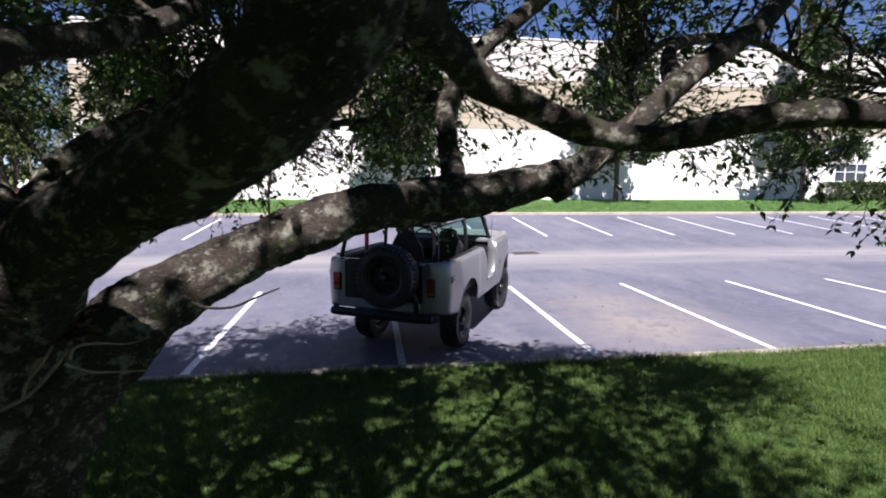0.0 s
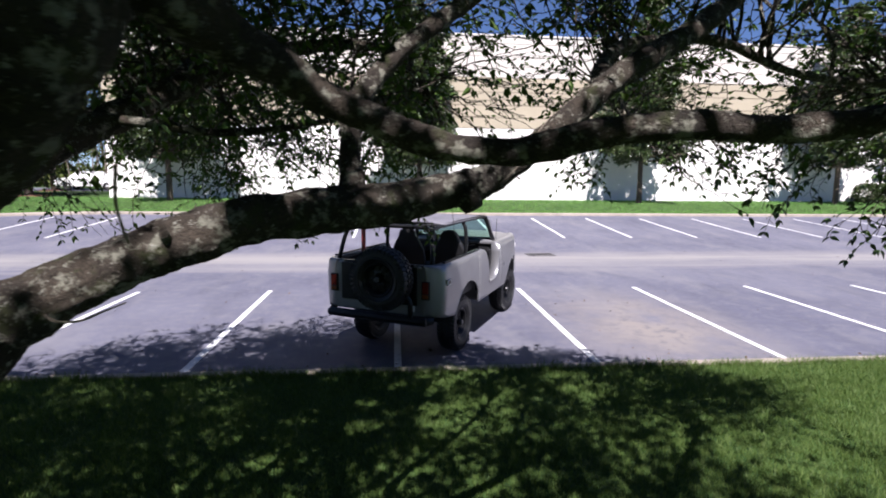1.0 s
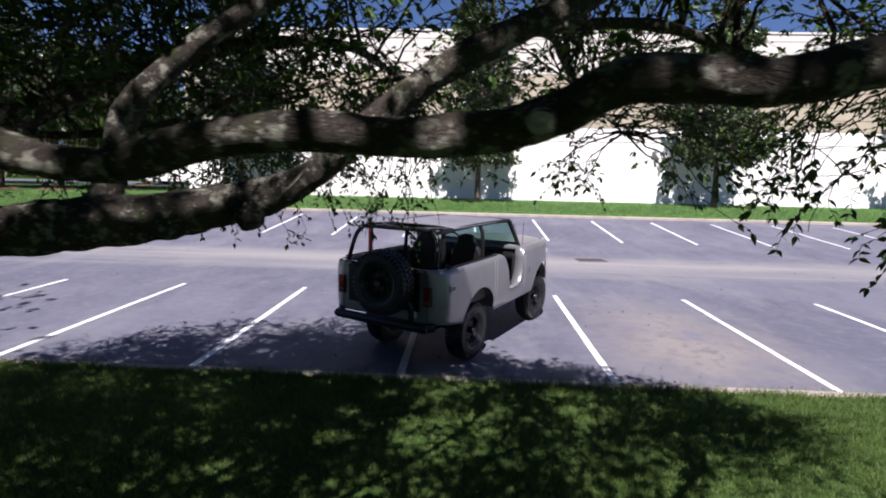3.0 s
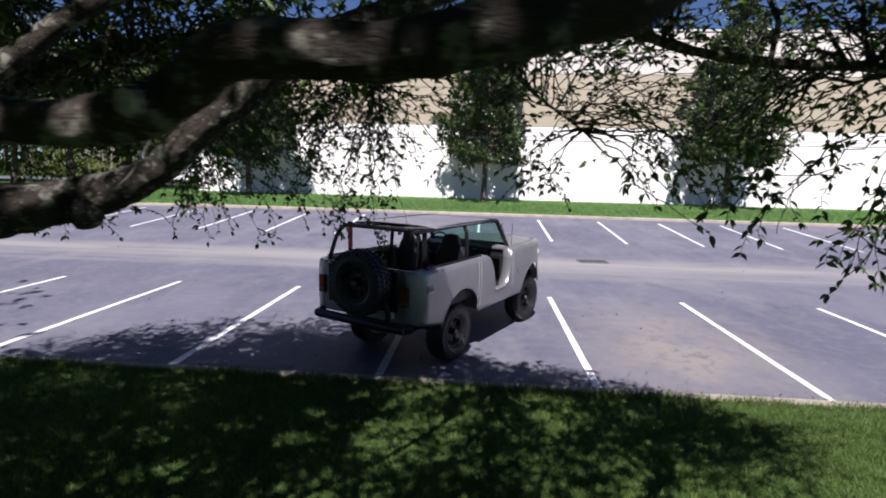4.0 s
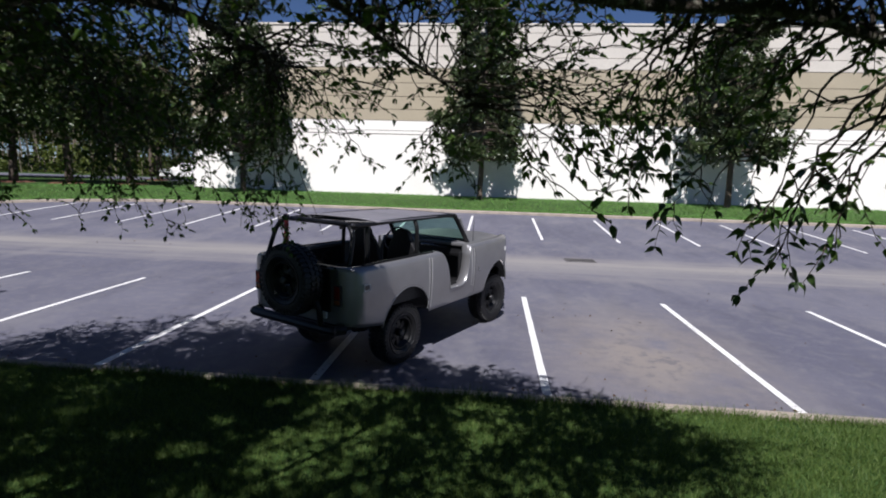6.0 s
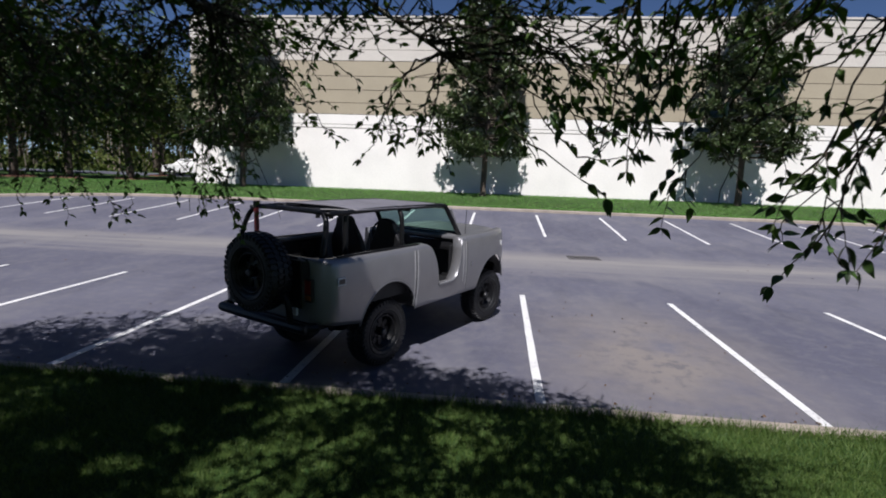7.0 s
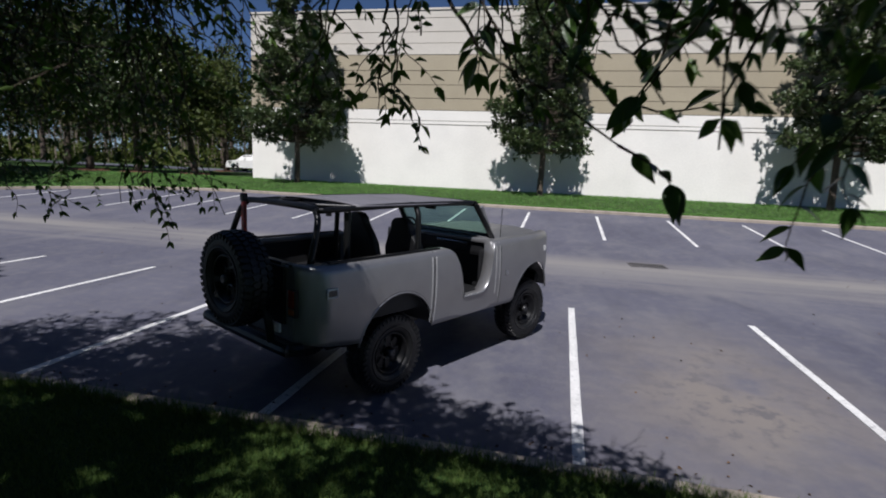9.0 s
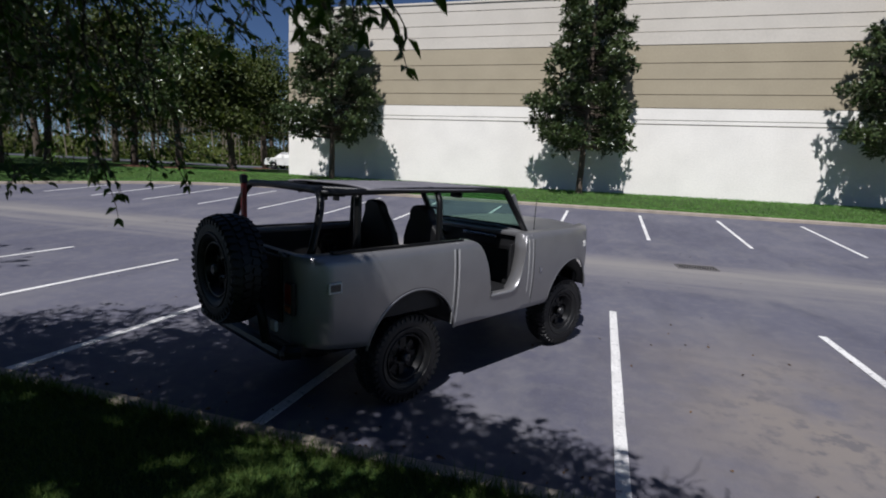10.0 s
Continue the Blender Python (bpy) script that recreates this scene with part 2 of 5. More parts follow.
def box(sx, sy, sz, at=(0, 0, 0), bevel=0.0, bm=None, turn=None):
    """A box of that size centred at a place, with rounded edges."""
    b2 = bmesh.new()
    bmesh.ops.create_cube(b2, size=1)
    bmesh.ops.scale(b2, vec=(sx, sy, sz), verts=b2.verts)
    if bevel:
        bmesh.ops.bevel(b2, geom=b2.edges[:], offset=bevel, segments=2, affect="EDGES", profile=0.6)
    m = Matrix.Translation(at) @ (turn or Matrix())
    b2.transform(m)
    if bm is None:
        return b2
    me = bpy.data.meshes.new("t")
    b2.to_mesh(me)
    b2.free()
    bm.from_mesh(me)
    bpy.data.meshes.remove(me)
    return bm


def spline(pts, n):
    """n points evenly along a smooth curve through pts (tuples of any length)."""
    p = np.array(pts, float)
    k = len(p)
    t = np.linspace(0, k - 1, n)
    i = np.clip(t.astype(int), 0, k - 2)
    f = (t - i)[:, None]
    q = np.vstack([2 * p[0] - p[1], p, 2 * p[-1] - p[-2]])
    a, b, c, d = q[i], q[i + 1], q[i + 2], q[i + 3]
    return 0.5 * (2 * b + (c - a) * f + (2 * a - 5 * b + 4 * c - d) * f ** 2 + (3 * b - a - 3 * c + d) * f ** 3)


def tube(pts, radii, seg=8, lump=0.0, seed=0, cap=True):
    """Vertices and faces of a round bar along pts; lump roughens it."""
    p = np.array(pts, float)
    r = np.broadcast_to(np.array(radii, float), (len(p),))
    tan = np.gradient(p, axis=0)
    tan /= np.linalg.norm(tan, axis=1)[:, None] + 1e-9
    u = np.cross(tan[0], (0.31, 0.2, 0.93))
    u /= np.linalg.norm(u)
    V, F = [], []
    for k in range(len(p)):
        u = u - tan[k] * (u @ tan[k])
        u /= np.linalg.norm(u) + 1e-9
        w = np.cross(tan[k], u)
        for s in range(seg):
            a = 2 * math.pi * s / seg
            d = u * math.cos(a) + w * math.sin(a)
            rr = r[k]
            if lump:
                q = Vector(p[k] + d * rr + seed)
                rr *= 1 + lump * noise.noise(q * 6) + 0.6 * lump * noise.noise(q * 19) + 0.3 * lump * noise.noise(q * 47) + 0.18 * lump * noise.noise(q * 110)
            V.append(tuple(p[k] + d * rr))
        if k:
            o = (k - 1) * seg
            for s in range(seg):
                s2 = (s + 1) % seg
                F.append((o + s, o + s2, o + seg + s2, o + seg + s))
    if cap:
        F.append(tuple(range(seg))[::-1])
        F.append(tuple(range(len(V) - seg, len(V))))
    return V, F


def bars(items, seg=8):
    """Several bars in one mesh: items of (points, radius)."""
    V, F = [], []
    for pts, r in items:
        v, f = tube(pts, r, seg)
        o = len(V)
        V += v
        F += [tuple(i + o for i in q) for q in f]
    return V, F


def lathe(profile, seg=32):
    """A turned body about the x axis from (x, radius) pairs, closed in a loop."""
    V, F = [], []
    n = len(profile)
    for s in range(seg):
        a = 2 * math.pi * s / seg
        V += [(x, r * math.cos(a), r * math.sin(a)) for x, r in profile]
    for s in range(seg):
        o, q = s * n, ((s + 1) % seg) * n
        for k in range(n):
            k2 = (k + 1) % n
            F.append((o + k, o + k2, q + k2, q + k))
    return V, F


# ---- ground ----
def lot_z(y):
    return float(np.interp(y, (0, 15.5, 17.5, 20.3, 25.2, 60), (0, 0, 0.015, 0.165, 0.504, 2.9)))


def kerb_y(x):
    return 26.2 - 0.035 * max(0.0, -13 - x) ** 2


NEAR = 6.86


def ground_z(x, y):
    if y < NEAR - 0.1:
        return 0.1 + 0.075 * min(NEAR - y, 5.5) + 0.012 * noise.noise(Vector((x * 0.9, y * 0.9, 0)))
    far = kerb_y(x)
    if y > far + 0.1:
        k = lot_z(far) + 0.13
        f = min(1, (y - far) / 4.5)
        return k + (max(k, 1.08) - k) * (f * f * (3 - 2 * f)) + 0.015 * noise.noise(Vector((x * 0.5, y * 0.5, 3)))
    return lot_z(min(y, 27)) - 0.3


def axis(*runs):
    out = []
    for a, b, n in runs:
        out += list(np.linspace(a, b, n, endpoint=False))
    return out + [runs[-1][1]]


def sheet(xs, ys, zf):
    V = [(x, y, zf(x, y)) for y in ys for x in xs]
    n = len(xs)
    F = [(j * n + i, j * n + i + 1, (j + 1) * n + i + 1, (j + 1) * n + i) for j in range(len(ys) - 1) for i in range(n - 1)]
    return V, F


xs = axis((-900, -60, 14), (-60, -10, 60), (-10, 12, 50), (12, 60, 36), (60, 900, 14))
ys = axis((-900, -30, 12), (-30, 0, 14), (0, 6.6, 24), (6.6, 7.1, 6), (7.1, 17, 6), (17, 27, 60), (27, 34, 16), (34, 80, 20), (80, 900, 12))
v, f = sheet(xs, ys, ground_z)
tagged(raw("ground", v, f, LAWN, smooth=True), "mown green lawn round the parking lot, partly in shade", "lawn", kind="structure")

xs = axis((-70, -12, 50), (-12, 70, 60))
V = []
for j in range(61):
    for x in xs:
        y = NEAR + (kerb_y(x) - NEAR) * j / 60
        V.append((x, y, lot_z(y) + 0.004 * noise.noise(Vector((x * 0.4, y * 0.4, 7)))))
n = len(xs)
F = [(j * n + i, j * n + i + 1, (j + 1) * n + i + 1, (j + 1) * n + i) for j in range(60) for i in range(n - 1) if V[j * n + i][1] > NEAR - 0.1 or kerb_y(xs[i]) > 7]
tagged(raw("road", V, F, ASPHALT, smooth=True), "worn grey asphalt parking lot with sandy stains", "parking lot", kind="structure")


def kerb(name, line, inward, label):
    """A concrete kerb swept along a line of (x, y, z); inward: +1 when the lot lies towards -y."""
    prof = [(0, -0.2), (0, 0.085), (0.012, 0.12), (0.035, 0.135), (0.14, 0.135), (0.15, 0.125), (0.15, -0.2)]
    V, F = [], []
    n = len(prof)
    for k, (x, y, z) in enumerate(line):
        V += [(x, y + inward * (a - 0.02), z + b) for a, b in prof]
        if k:
            o = (k - 1) * n
            F += [(o + i, o + i + 1, o + n + i + 1, o + n + i) for i in range(n - 1)]
    ob = raw(name, V, F, KERB)
    return tagged(ob, label, "kerb", kind="structure")


kerb("kerb_far", [(x, kerb_y(x), lot_z(kerb_y(x))) for x in axis((-36, -12, 48), (-12, 70, 30))], 1, "tan concrete kerb between asphalt and far lawn")
kerb("kerb_near", [(x, NEAR, 0) for x in axis((-70, 70, 80))], -1, "pale concrete kerb along the near lawn")


def stripe(x, y0, y1, w=0.1):
    """A painted stall line laid on the asphalt."""
    ys2 = np.linspace(y0, y1, 24)
    V, F = [], []
    for k, y in enumerate(ys2):
        d = 0.004 * noise.noise(Vector((x, y * 5, 1)))
        z = lot_z(y) + 0.004 * noise.noise(Vector((x * 0.4, y * 0.4, 7))) + 0.009
        V += [(x - w / 2 + d, y, z - 0.012), (x - w / 2 + d, y, z), (x + w / 2 + d, y, z), (x + w / 2 + d, y, z - 0.012)]
        if k:
            o = 4 * (k - 1)
            F += [(o + i, o + i + 1, o + i + 5, o + i + 4) for i in range(3)]
    F += [(0, 1, 2, 3), tuple(range(len(V) - 4, len(V)))[::-1]]
    ob = raw("parking_line", V, F, LINE)
    return tagged(ob, "worn white stall line painted on asphalt", "parking line", "stall lines", "structure")


for k in range(-8, 11):
    stripe(2.74 * k, NEAR + 0.03, 11.9)
for k in range(-10, 16):
    x = 6.61 + 2.74 * k
    if kerb_y(x) > 22:
        stripe(x, 20.28, min(25.3, kerb_y(x) - 0.6))


def drain(x, y):
    g = base("storm_drain", x, y, lot_z(y) + 0.006, 4)
    bm = bmesh.new()
    for sx, sy, px, py in ((0.88, 0.03, 0, 0.26), (0.88, 0.03, 0, -0.26), (0.03, 0.49, 0.425, 0), (0.03, 0.49, -0.425, 0)):
        box(sx, sy, 0.03, (px, py, 0), 0.005, bm)
    part("frame", bm, IRON, g)
    # thin black plate in place of the shaded pit
    bm = box(0.82, 0.49, 0.01, (0, 0, -0.004))
    part("pit", bm, SHADE_BLACK, g, "black plate standing in for the unlit pit below the grate")
    bm = box(0.022, 0.49, 0.026, (0, 0, 0), 0.004, turn=Matrix.Rotation(radians(-14), 4, "Z"))
    me = bpy.data.meshes.new("slat")
    bm.to_mesh(me)
    bm.free()
    me.materials.append(IRON)
    for i in range(15):
        s = new("slat", me)
        s.parent = g
        s.location = (-0.385 + i * 0.77 / 14, 0, 0.012)
    tagged(g, "rusty iron storm drain grate set in asphalt", "drain")


IRON = mat("rusty iron", (0.15, 0.14, 0.14), 0.7, 0.2, spread=0.2, scale=8, fine=60, bump=0.3)
# flat black painted in for unlit depth, under the grate and behind the window
SHADE_BLACK = mat("void", (0.012, 0.012, 0.013), 0.95, spread=0.1, bump=0)
drain(4.66, 16.85)

# ---- building ----
WALL_Y, WX0, WX1, WBASE, WTOP = 32.3, -16.5, 75.0, 0.9, 10.75


def facade():
    """The tilt-up wall: horizontal courses in three colours between recessed reveal joints."""
    wall = base("wall_north", WX0, WALL_Y, WBASE)
    edges = [WBASE - 0.5, 4.62, 4.82, 5.4, 6.05, 6.78, 7.55, 8.4, 9.02, 9.62, 10.35, WTOP]
    win = (31.3, 33.9, 2.3, 3.6)
    for a, b in zip(edges[:-1], edges[1:]):
        m = WHITE if b < 5.5 else TAN if b < 8.5 else CREAM
        spans = [(WX0, WX1)]
        proud = 0.02 if abs(a - 8.4) < 0.1 else 0.0
        if a < 1:
            # the ground course is cut round the window
            for x0, x1, z0, z1 in ((WX0, win[0], a, b), (win[1], WX1, a, b), (win[0], win[1], a, win[2]), (win[0], win[1], win[3], b)):
                part("panel", box(x1 - x0, 0.3, z1 - z0 - (0.03 if z1 == b else 0), ((x0 + x1) / 2 - WX0, 0.15, (z0 + z1) / 2 - WBASE - (0.015 if z1 == b else 0))), m, wall)
        else:
            part("panel", box(WX1 - WX0, 0.3 + proud, b - a - 0.03, ((WX1 - WX0) / 2, 0.15 - proud / 2, (a + b) / 2 - WBASE), 0.008), m, wall)
    x0, x1, z0, z1 = win
    bm = bmesh.new()
    for xa, xb, za, zb in ((WX0 + 0.03, x0, WBASE - 0.4, WTOP - 0.1), (x1, WX1 - 0.1, WBASE - 0.4, WTOP - 0.1), (x0, x1, z1, WTOP - 0.1), (x0, x1, WBASE - 0.4, z0)):
        box(xb - xa, 0.26, zb - za, ((xa + xb) / 2 - WX0, 0.17 + 0.02, (za + zb) / 2 - WBASE), bm=bm)
    part("joint_backing", bm, GROOVE, wall, "dark recess of the reveal joints")
    part("coping", box(WX1 - WX0 + 0.1, 0.5, 0.12, ((WX1 - WX0) / 2, 0.2, WTOP - WBASE + 0.06), 0.02), CREAM, wall)
    tagged(wall, "pale concrete warehouse wall with a tan band and thin joints", "wall", kind="structure")
    side = part("wall_west", box(0.3, 60, WTOP - 0.4, (WX0 + 0.15, WALL_Y + 30.3, (WTOP + 0.4) / 2)), WHITE)
    tagged(side, "plain pale side wall of the warehouse", "wall", kind="structure")
    roof = part("roof", box(WX1 - WX0 - 0.6, 60, 0.3, ((WX0 + WX1) / 2, WALL_Y + 30.6, WTOP - 0.5)), CREAM)
    tagged(roof, "flat pale warehouse roof behind the parapet", "roof", kind="structure")
    w = base("window_1", (x0 + x1) / 2, WALL_Y, (z0 + z1) / 2)
    W, H = x1 - x0, z1 - z0
    bm = bmesh.new()
    for sx, sz, px, pz in ((W, 0.08, 0, H / 2 - 0.04), (W, 0.08, 0, -H / 2 + 0.04), (0.08, H - 0.16, W / 2 - 0.04, 0), (0.08, H - 0.16, -W / 2 + 0.04, 0)):
        box(sx, 0.1, sz, (px, 0.06, pz), 0.008, bm)
    part("window_frame", bm, WHITE, w)
    for px in (-W / 6, W / 6):
        part("mullion", box(0.06, 0.08, H - 0.16, (px, 0.06, 0), 0.006), WHITE, w)
    part("transom", box(W - 0.16, 0.07, 0.05, (0, 0.06, 0.05), 0.006), WHITE, w)
    for i in range(3):
        for j in (0, 1):
            part("pane", box(W / 3 - 0.07, 0.012, H / 2 - 0.09, ((i - 1) * W / 3, 0.09, (j - 0.5) * H / 2)), DARKGLASS, w)
    part("sill", box(W + 0.2, 0.16, 0.07, (0, -0.03, -H / 2 - 0.035), 0.01), WHITE, w)
    tagged(w, "white framed office window with dark panes", "window", kind="structure")
    room = part("wall_inside", box(W + 1, 0.1, H + 1, ((x0 + x1) / 2, WALL_Y + 1.2, (z0 + z1) / 2)), SHADE_BLACK)
    tagged(room, "black sheet standing in for the unlit room behind the window", "wall", kind="structure")


DARKGLASS = mat("dark glass", (0.03, 0.035, 0.045), 0.06, spread=0.05, bump=0, spec=0.8)
facade()

v, f = sheet(axis((-120, -18, 30)), [42.0, 43.0, 46.0, 50.0], lambda x, y: ground_z(x, y) + 0.04)
tagged(raw("road_far", v, f, ASPHALT, smooth=True), "pale sunlit access road before the wood", "road", kind="structure")

# ---- the open truck ----
PAINT = mat("satin silver paint", (0.30, 0.297, 0.302), 0.34, 0.62, spread=0.05, scale=3, fine=260, bump=0.03, dist=0.002)
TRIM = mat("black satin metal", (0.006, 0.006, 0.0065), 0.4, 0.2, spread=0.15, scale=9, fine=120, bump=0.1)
RUBBER = mat("tyre rubber", (0.008, 0.008, 0.008), 0.5, spread=0.2, scale=8, fine=70, bump=0.3)
RIM = mat("black wheel paint", (0.007, 0.007, 0.0075), 0.3, 0.1, spread=0.1, scale=10, fine=90, bump=0.05, spec=0.35)
CHROME = mat("bright metal", (0.62, 0.62, 0.62), 0.22, 1.0, spread=0.05, scale=9, fine=90, bump=0.05)
HUBM = mat("dull steel", (0.09, 0.09, 0.09), 0.35, 0.8, spread=0.15, scale=9, fine=90, bump=0.1)
VINYL = mat("black vinyl", (0.009, 0.009, 0.01), 0.55, spread=0.15, scale=8, fine=120, bump=0.25)
CANVAS = mat("faded black roof", (0.16, 0.155, 0.175), 0.6, spread=0.1, scale=4, fine=150, bump=0.2)
LAMPRED = mat("red lamp lens", (0.22, 0.02, 0.014), 0.2, spread=0.05, bump=0.05)
AMBER = mat("amber lens", (0.3, 0.09, 0.03), 0.2, spread=0.05, bump=0.05)
JACKRED = mat("red enamel", (0.2, 0.018, 0.018), 0.4, spread=0.1, bump=0.1)
OFFWHITE = mat("white marking", (0.78, 0.77, 0.74), 0.5, spread=0.05, bump=0.05)
TINT = pane_mat("windscreen glass", (0.62, 0.78, 0.73))

HALF, RAIL, SILL, BED, HOOD = 0.90, 1.40, 0.62, 0.86, 1.42
REAR, FRONT, AXLE = -1.04, 2.875, 2.48
TYRE_R, TYRE_W, TRACK = 0.412, 0.25, 0.68


def arch(y, c, r, z0):
    d = abs(y - c)
    return z0 + math.sqrt(max(0, r * r - d * d)) if d < r else None


def low_edge(y):
    """The lower edge of the body side, with its wheel openings."""
    b = float(np.interp(y, (REAR, -0.55, 0.4, 1.9, 2.2, FRONT), (0.74, 0.66, SILL, SILL, 0.66, 0.8)))
    for c, r, z0 in ((0.0, 0.5, 0.545), (AXLE, 0.5, 0.58)):
        a = arch(y, c, r, z0)
        if a:
            b = max(b, a)
    return b


def top_edge(y):
    """The upper edge, with the rounded door opening cut into it."""
    a, b, low, r = 0.66, 1.5, 0.85, 0.25
    full = RAIL + 0.012 * max(0, y)
    if y <= a or y >= b:
        return full
    if y < a + 0.3:
        f = (y - a) / 0.3
        return low + (full - low) * (1 - f ** 2.2) ** 0.62
    if y > b - r:
        f = (y - (b - r)) / r
        return low + (full - low) * (1 - math.sqrt(max(0, 1 - f ** 3)))
    return low


def half_width(y, z):
    """Half the body's width: plan corners rounded at both ends, sides bulging slightly, shoulder rolled in."""
    w = HALF
    if y < REAR + 0.22:
        f = (REAR + 0.22 - y) / 0.22
        w -= 0.24 * (1 - math.sqrt(max(0, 1 - f * f)))
    if y > 2.3:
        f = (y - 2.3) / (FRONT - 2.3)
        w -= 0.10 * f ** 2
    k = (z - 1.05) / 0.45
    w -= 0.035 * k * k
    roll = RAIL + 0.012 * max(0, y) - 0.07
    if z > roll:
        f = min(1, (z - roll) / 0.07)
        w -= 0.055 * (1 - math.sqrt(max(0, 1 - f * f * 0.98)))
    return w


def wheel(name, parent=None):
    """Tyre with lugs, dished black rim with spokes, bright hub. Faces +x."""
    w = base(name)
    R, W = TYRE_R, TYRE_W / 2
    prof = [(-W * 0.72, 0.21), (-W * 0.98, 0.25), (-W * 1.02, R - 0.09), (-W * 0.9, R - 0.035), (-W * 0.55, R - 0.018), (0, R - 0.015), (W * 0.55, R - 0.018), (W * 0.9, R - 0.035), (W * 1.02, R - 0.09), (W * 0.98, 0.25), (W * 0.72, 0.21)]
    V, F = lathe(prof, 40)
    tyre = raw("tyre", V, F, RUBBER, w, smooth=True)
    bm = bmesh.new()
    n = 42
    for k in range(n):
        for row, (x, off, ln) in enumerate(((-0.096, 0, 0.056), (-0.034, 0.5, 0.05), (0.034, 0, 0.05), (0.096, 0.5, 0.056))):
            a = 2 * math.pi * (k + off) / n
            drop = 0.014 if abs(x) > 0.08 else 0.0
            m = Matrix.Rotation(a, 4, "X") @ Matrix.Translation((x, 0, R - 0.011 - drop)) @ Matrix.Rotation(0.3 * (-1) ** row, 4, "Z") @ Matrix.Rotation(math.copysign(0.3 if abs(x) > 0.08 else 0, x), 4, "Y")
            box(ln, 0.04, 0.022, (0, 0, 0), 0, bm, m)
        for sx in (-1, 1):
            m = Matrix.Rotation(2 * math.pi * (k + (0.5 if sx > 0 else 0)) / n, 4, "X") @ Matrix.Translation((sx * W * 0.97, 0, R - 0.058))
            box(0.014, 0.03, 0.034, (0, 0, 0), 0, bm, m)
    part("tread", bm, RUBBER, tyre, "chunky worn tread lugs")
    for sx in (-1, 1):
        V, F = lathe([(sx * W * 1.0, 0.262), (sx * W * 1.045, 0.27), (sx * W * 1.045, 0.276), (sx * W * 1.0, 0.284)], 40)
        raw("sidewall_rib", V, F, RUBBER, tyre, smooth=True)
    prof = [(W * 0.72, 0.213), (W * 0.8, 0.205), (W * 0.72, 0.19), (W * 0.25, 0.178), (W * 0.12, 0.15), (W * 0.3, 0.10), (W * 0.36, 0.045), (W * 0.05, 0.04), (-W * 0.5, 0.16), (-W * 0.75, 0.212)]
    V, F = lathe(prof, 36)
    rim = raw("rim", V, F, RIM, w, smooth=True)
    bm = bmesh.new()
    for k in range(8):
        m = Matrix.Rotation(2 * math.pi * k / 8, 4, "X") @ Matrix.Translation((W * 0.24, 0, 0.132))
        box(0.018, 0.06, 0.075, (0, 0, 0), 0.006, bm, m)
    part("spoke", bm, RIM, rim)
    V, F = lathe([(W * 0.3, 0.044), (W * 0.85, 0.042), (W * 0.92, 0.034), (W * 0.95, 0.002), (W * 0.3, 0.002)], 20)
    raw("hub", V, F, HUBM, rim, "dull steel locking hub", True)
    for k in range(6):
        m = Matrix.Rotation(2 * math.pi * (k + 0.5) / 6, 4, "X") @ Matrix.Translation((W * 0.36, 0, 0.078))
        part("lug_nut", box(0.025, 0.018, 0.018, (0, 0, 0), 0.003, None, m), HUBM, rim)
    return w


def under(ob, parent, m):
    ob.parent = parent
    ob.matrix_basis = m
    return ob


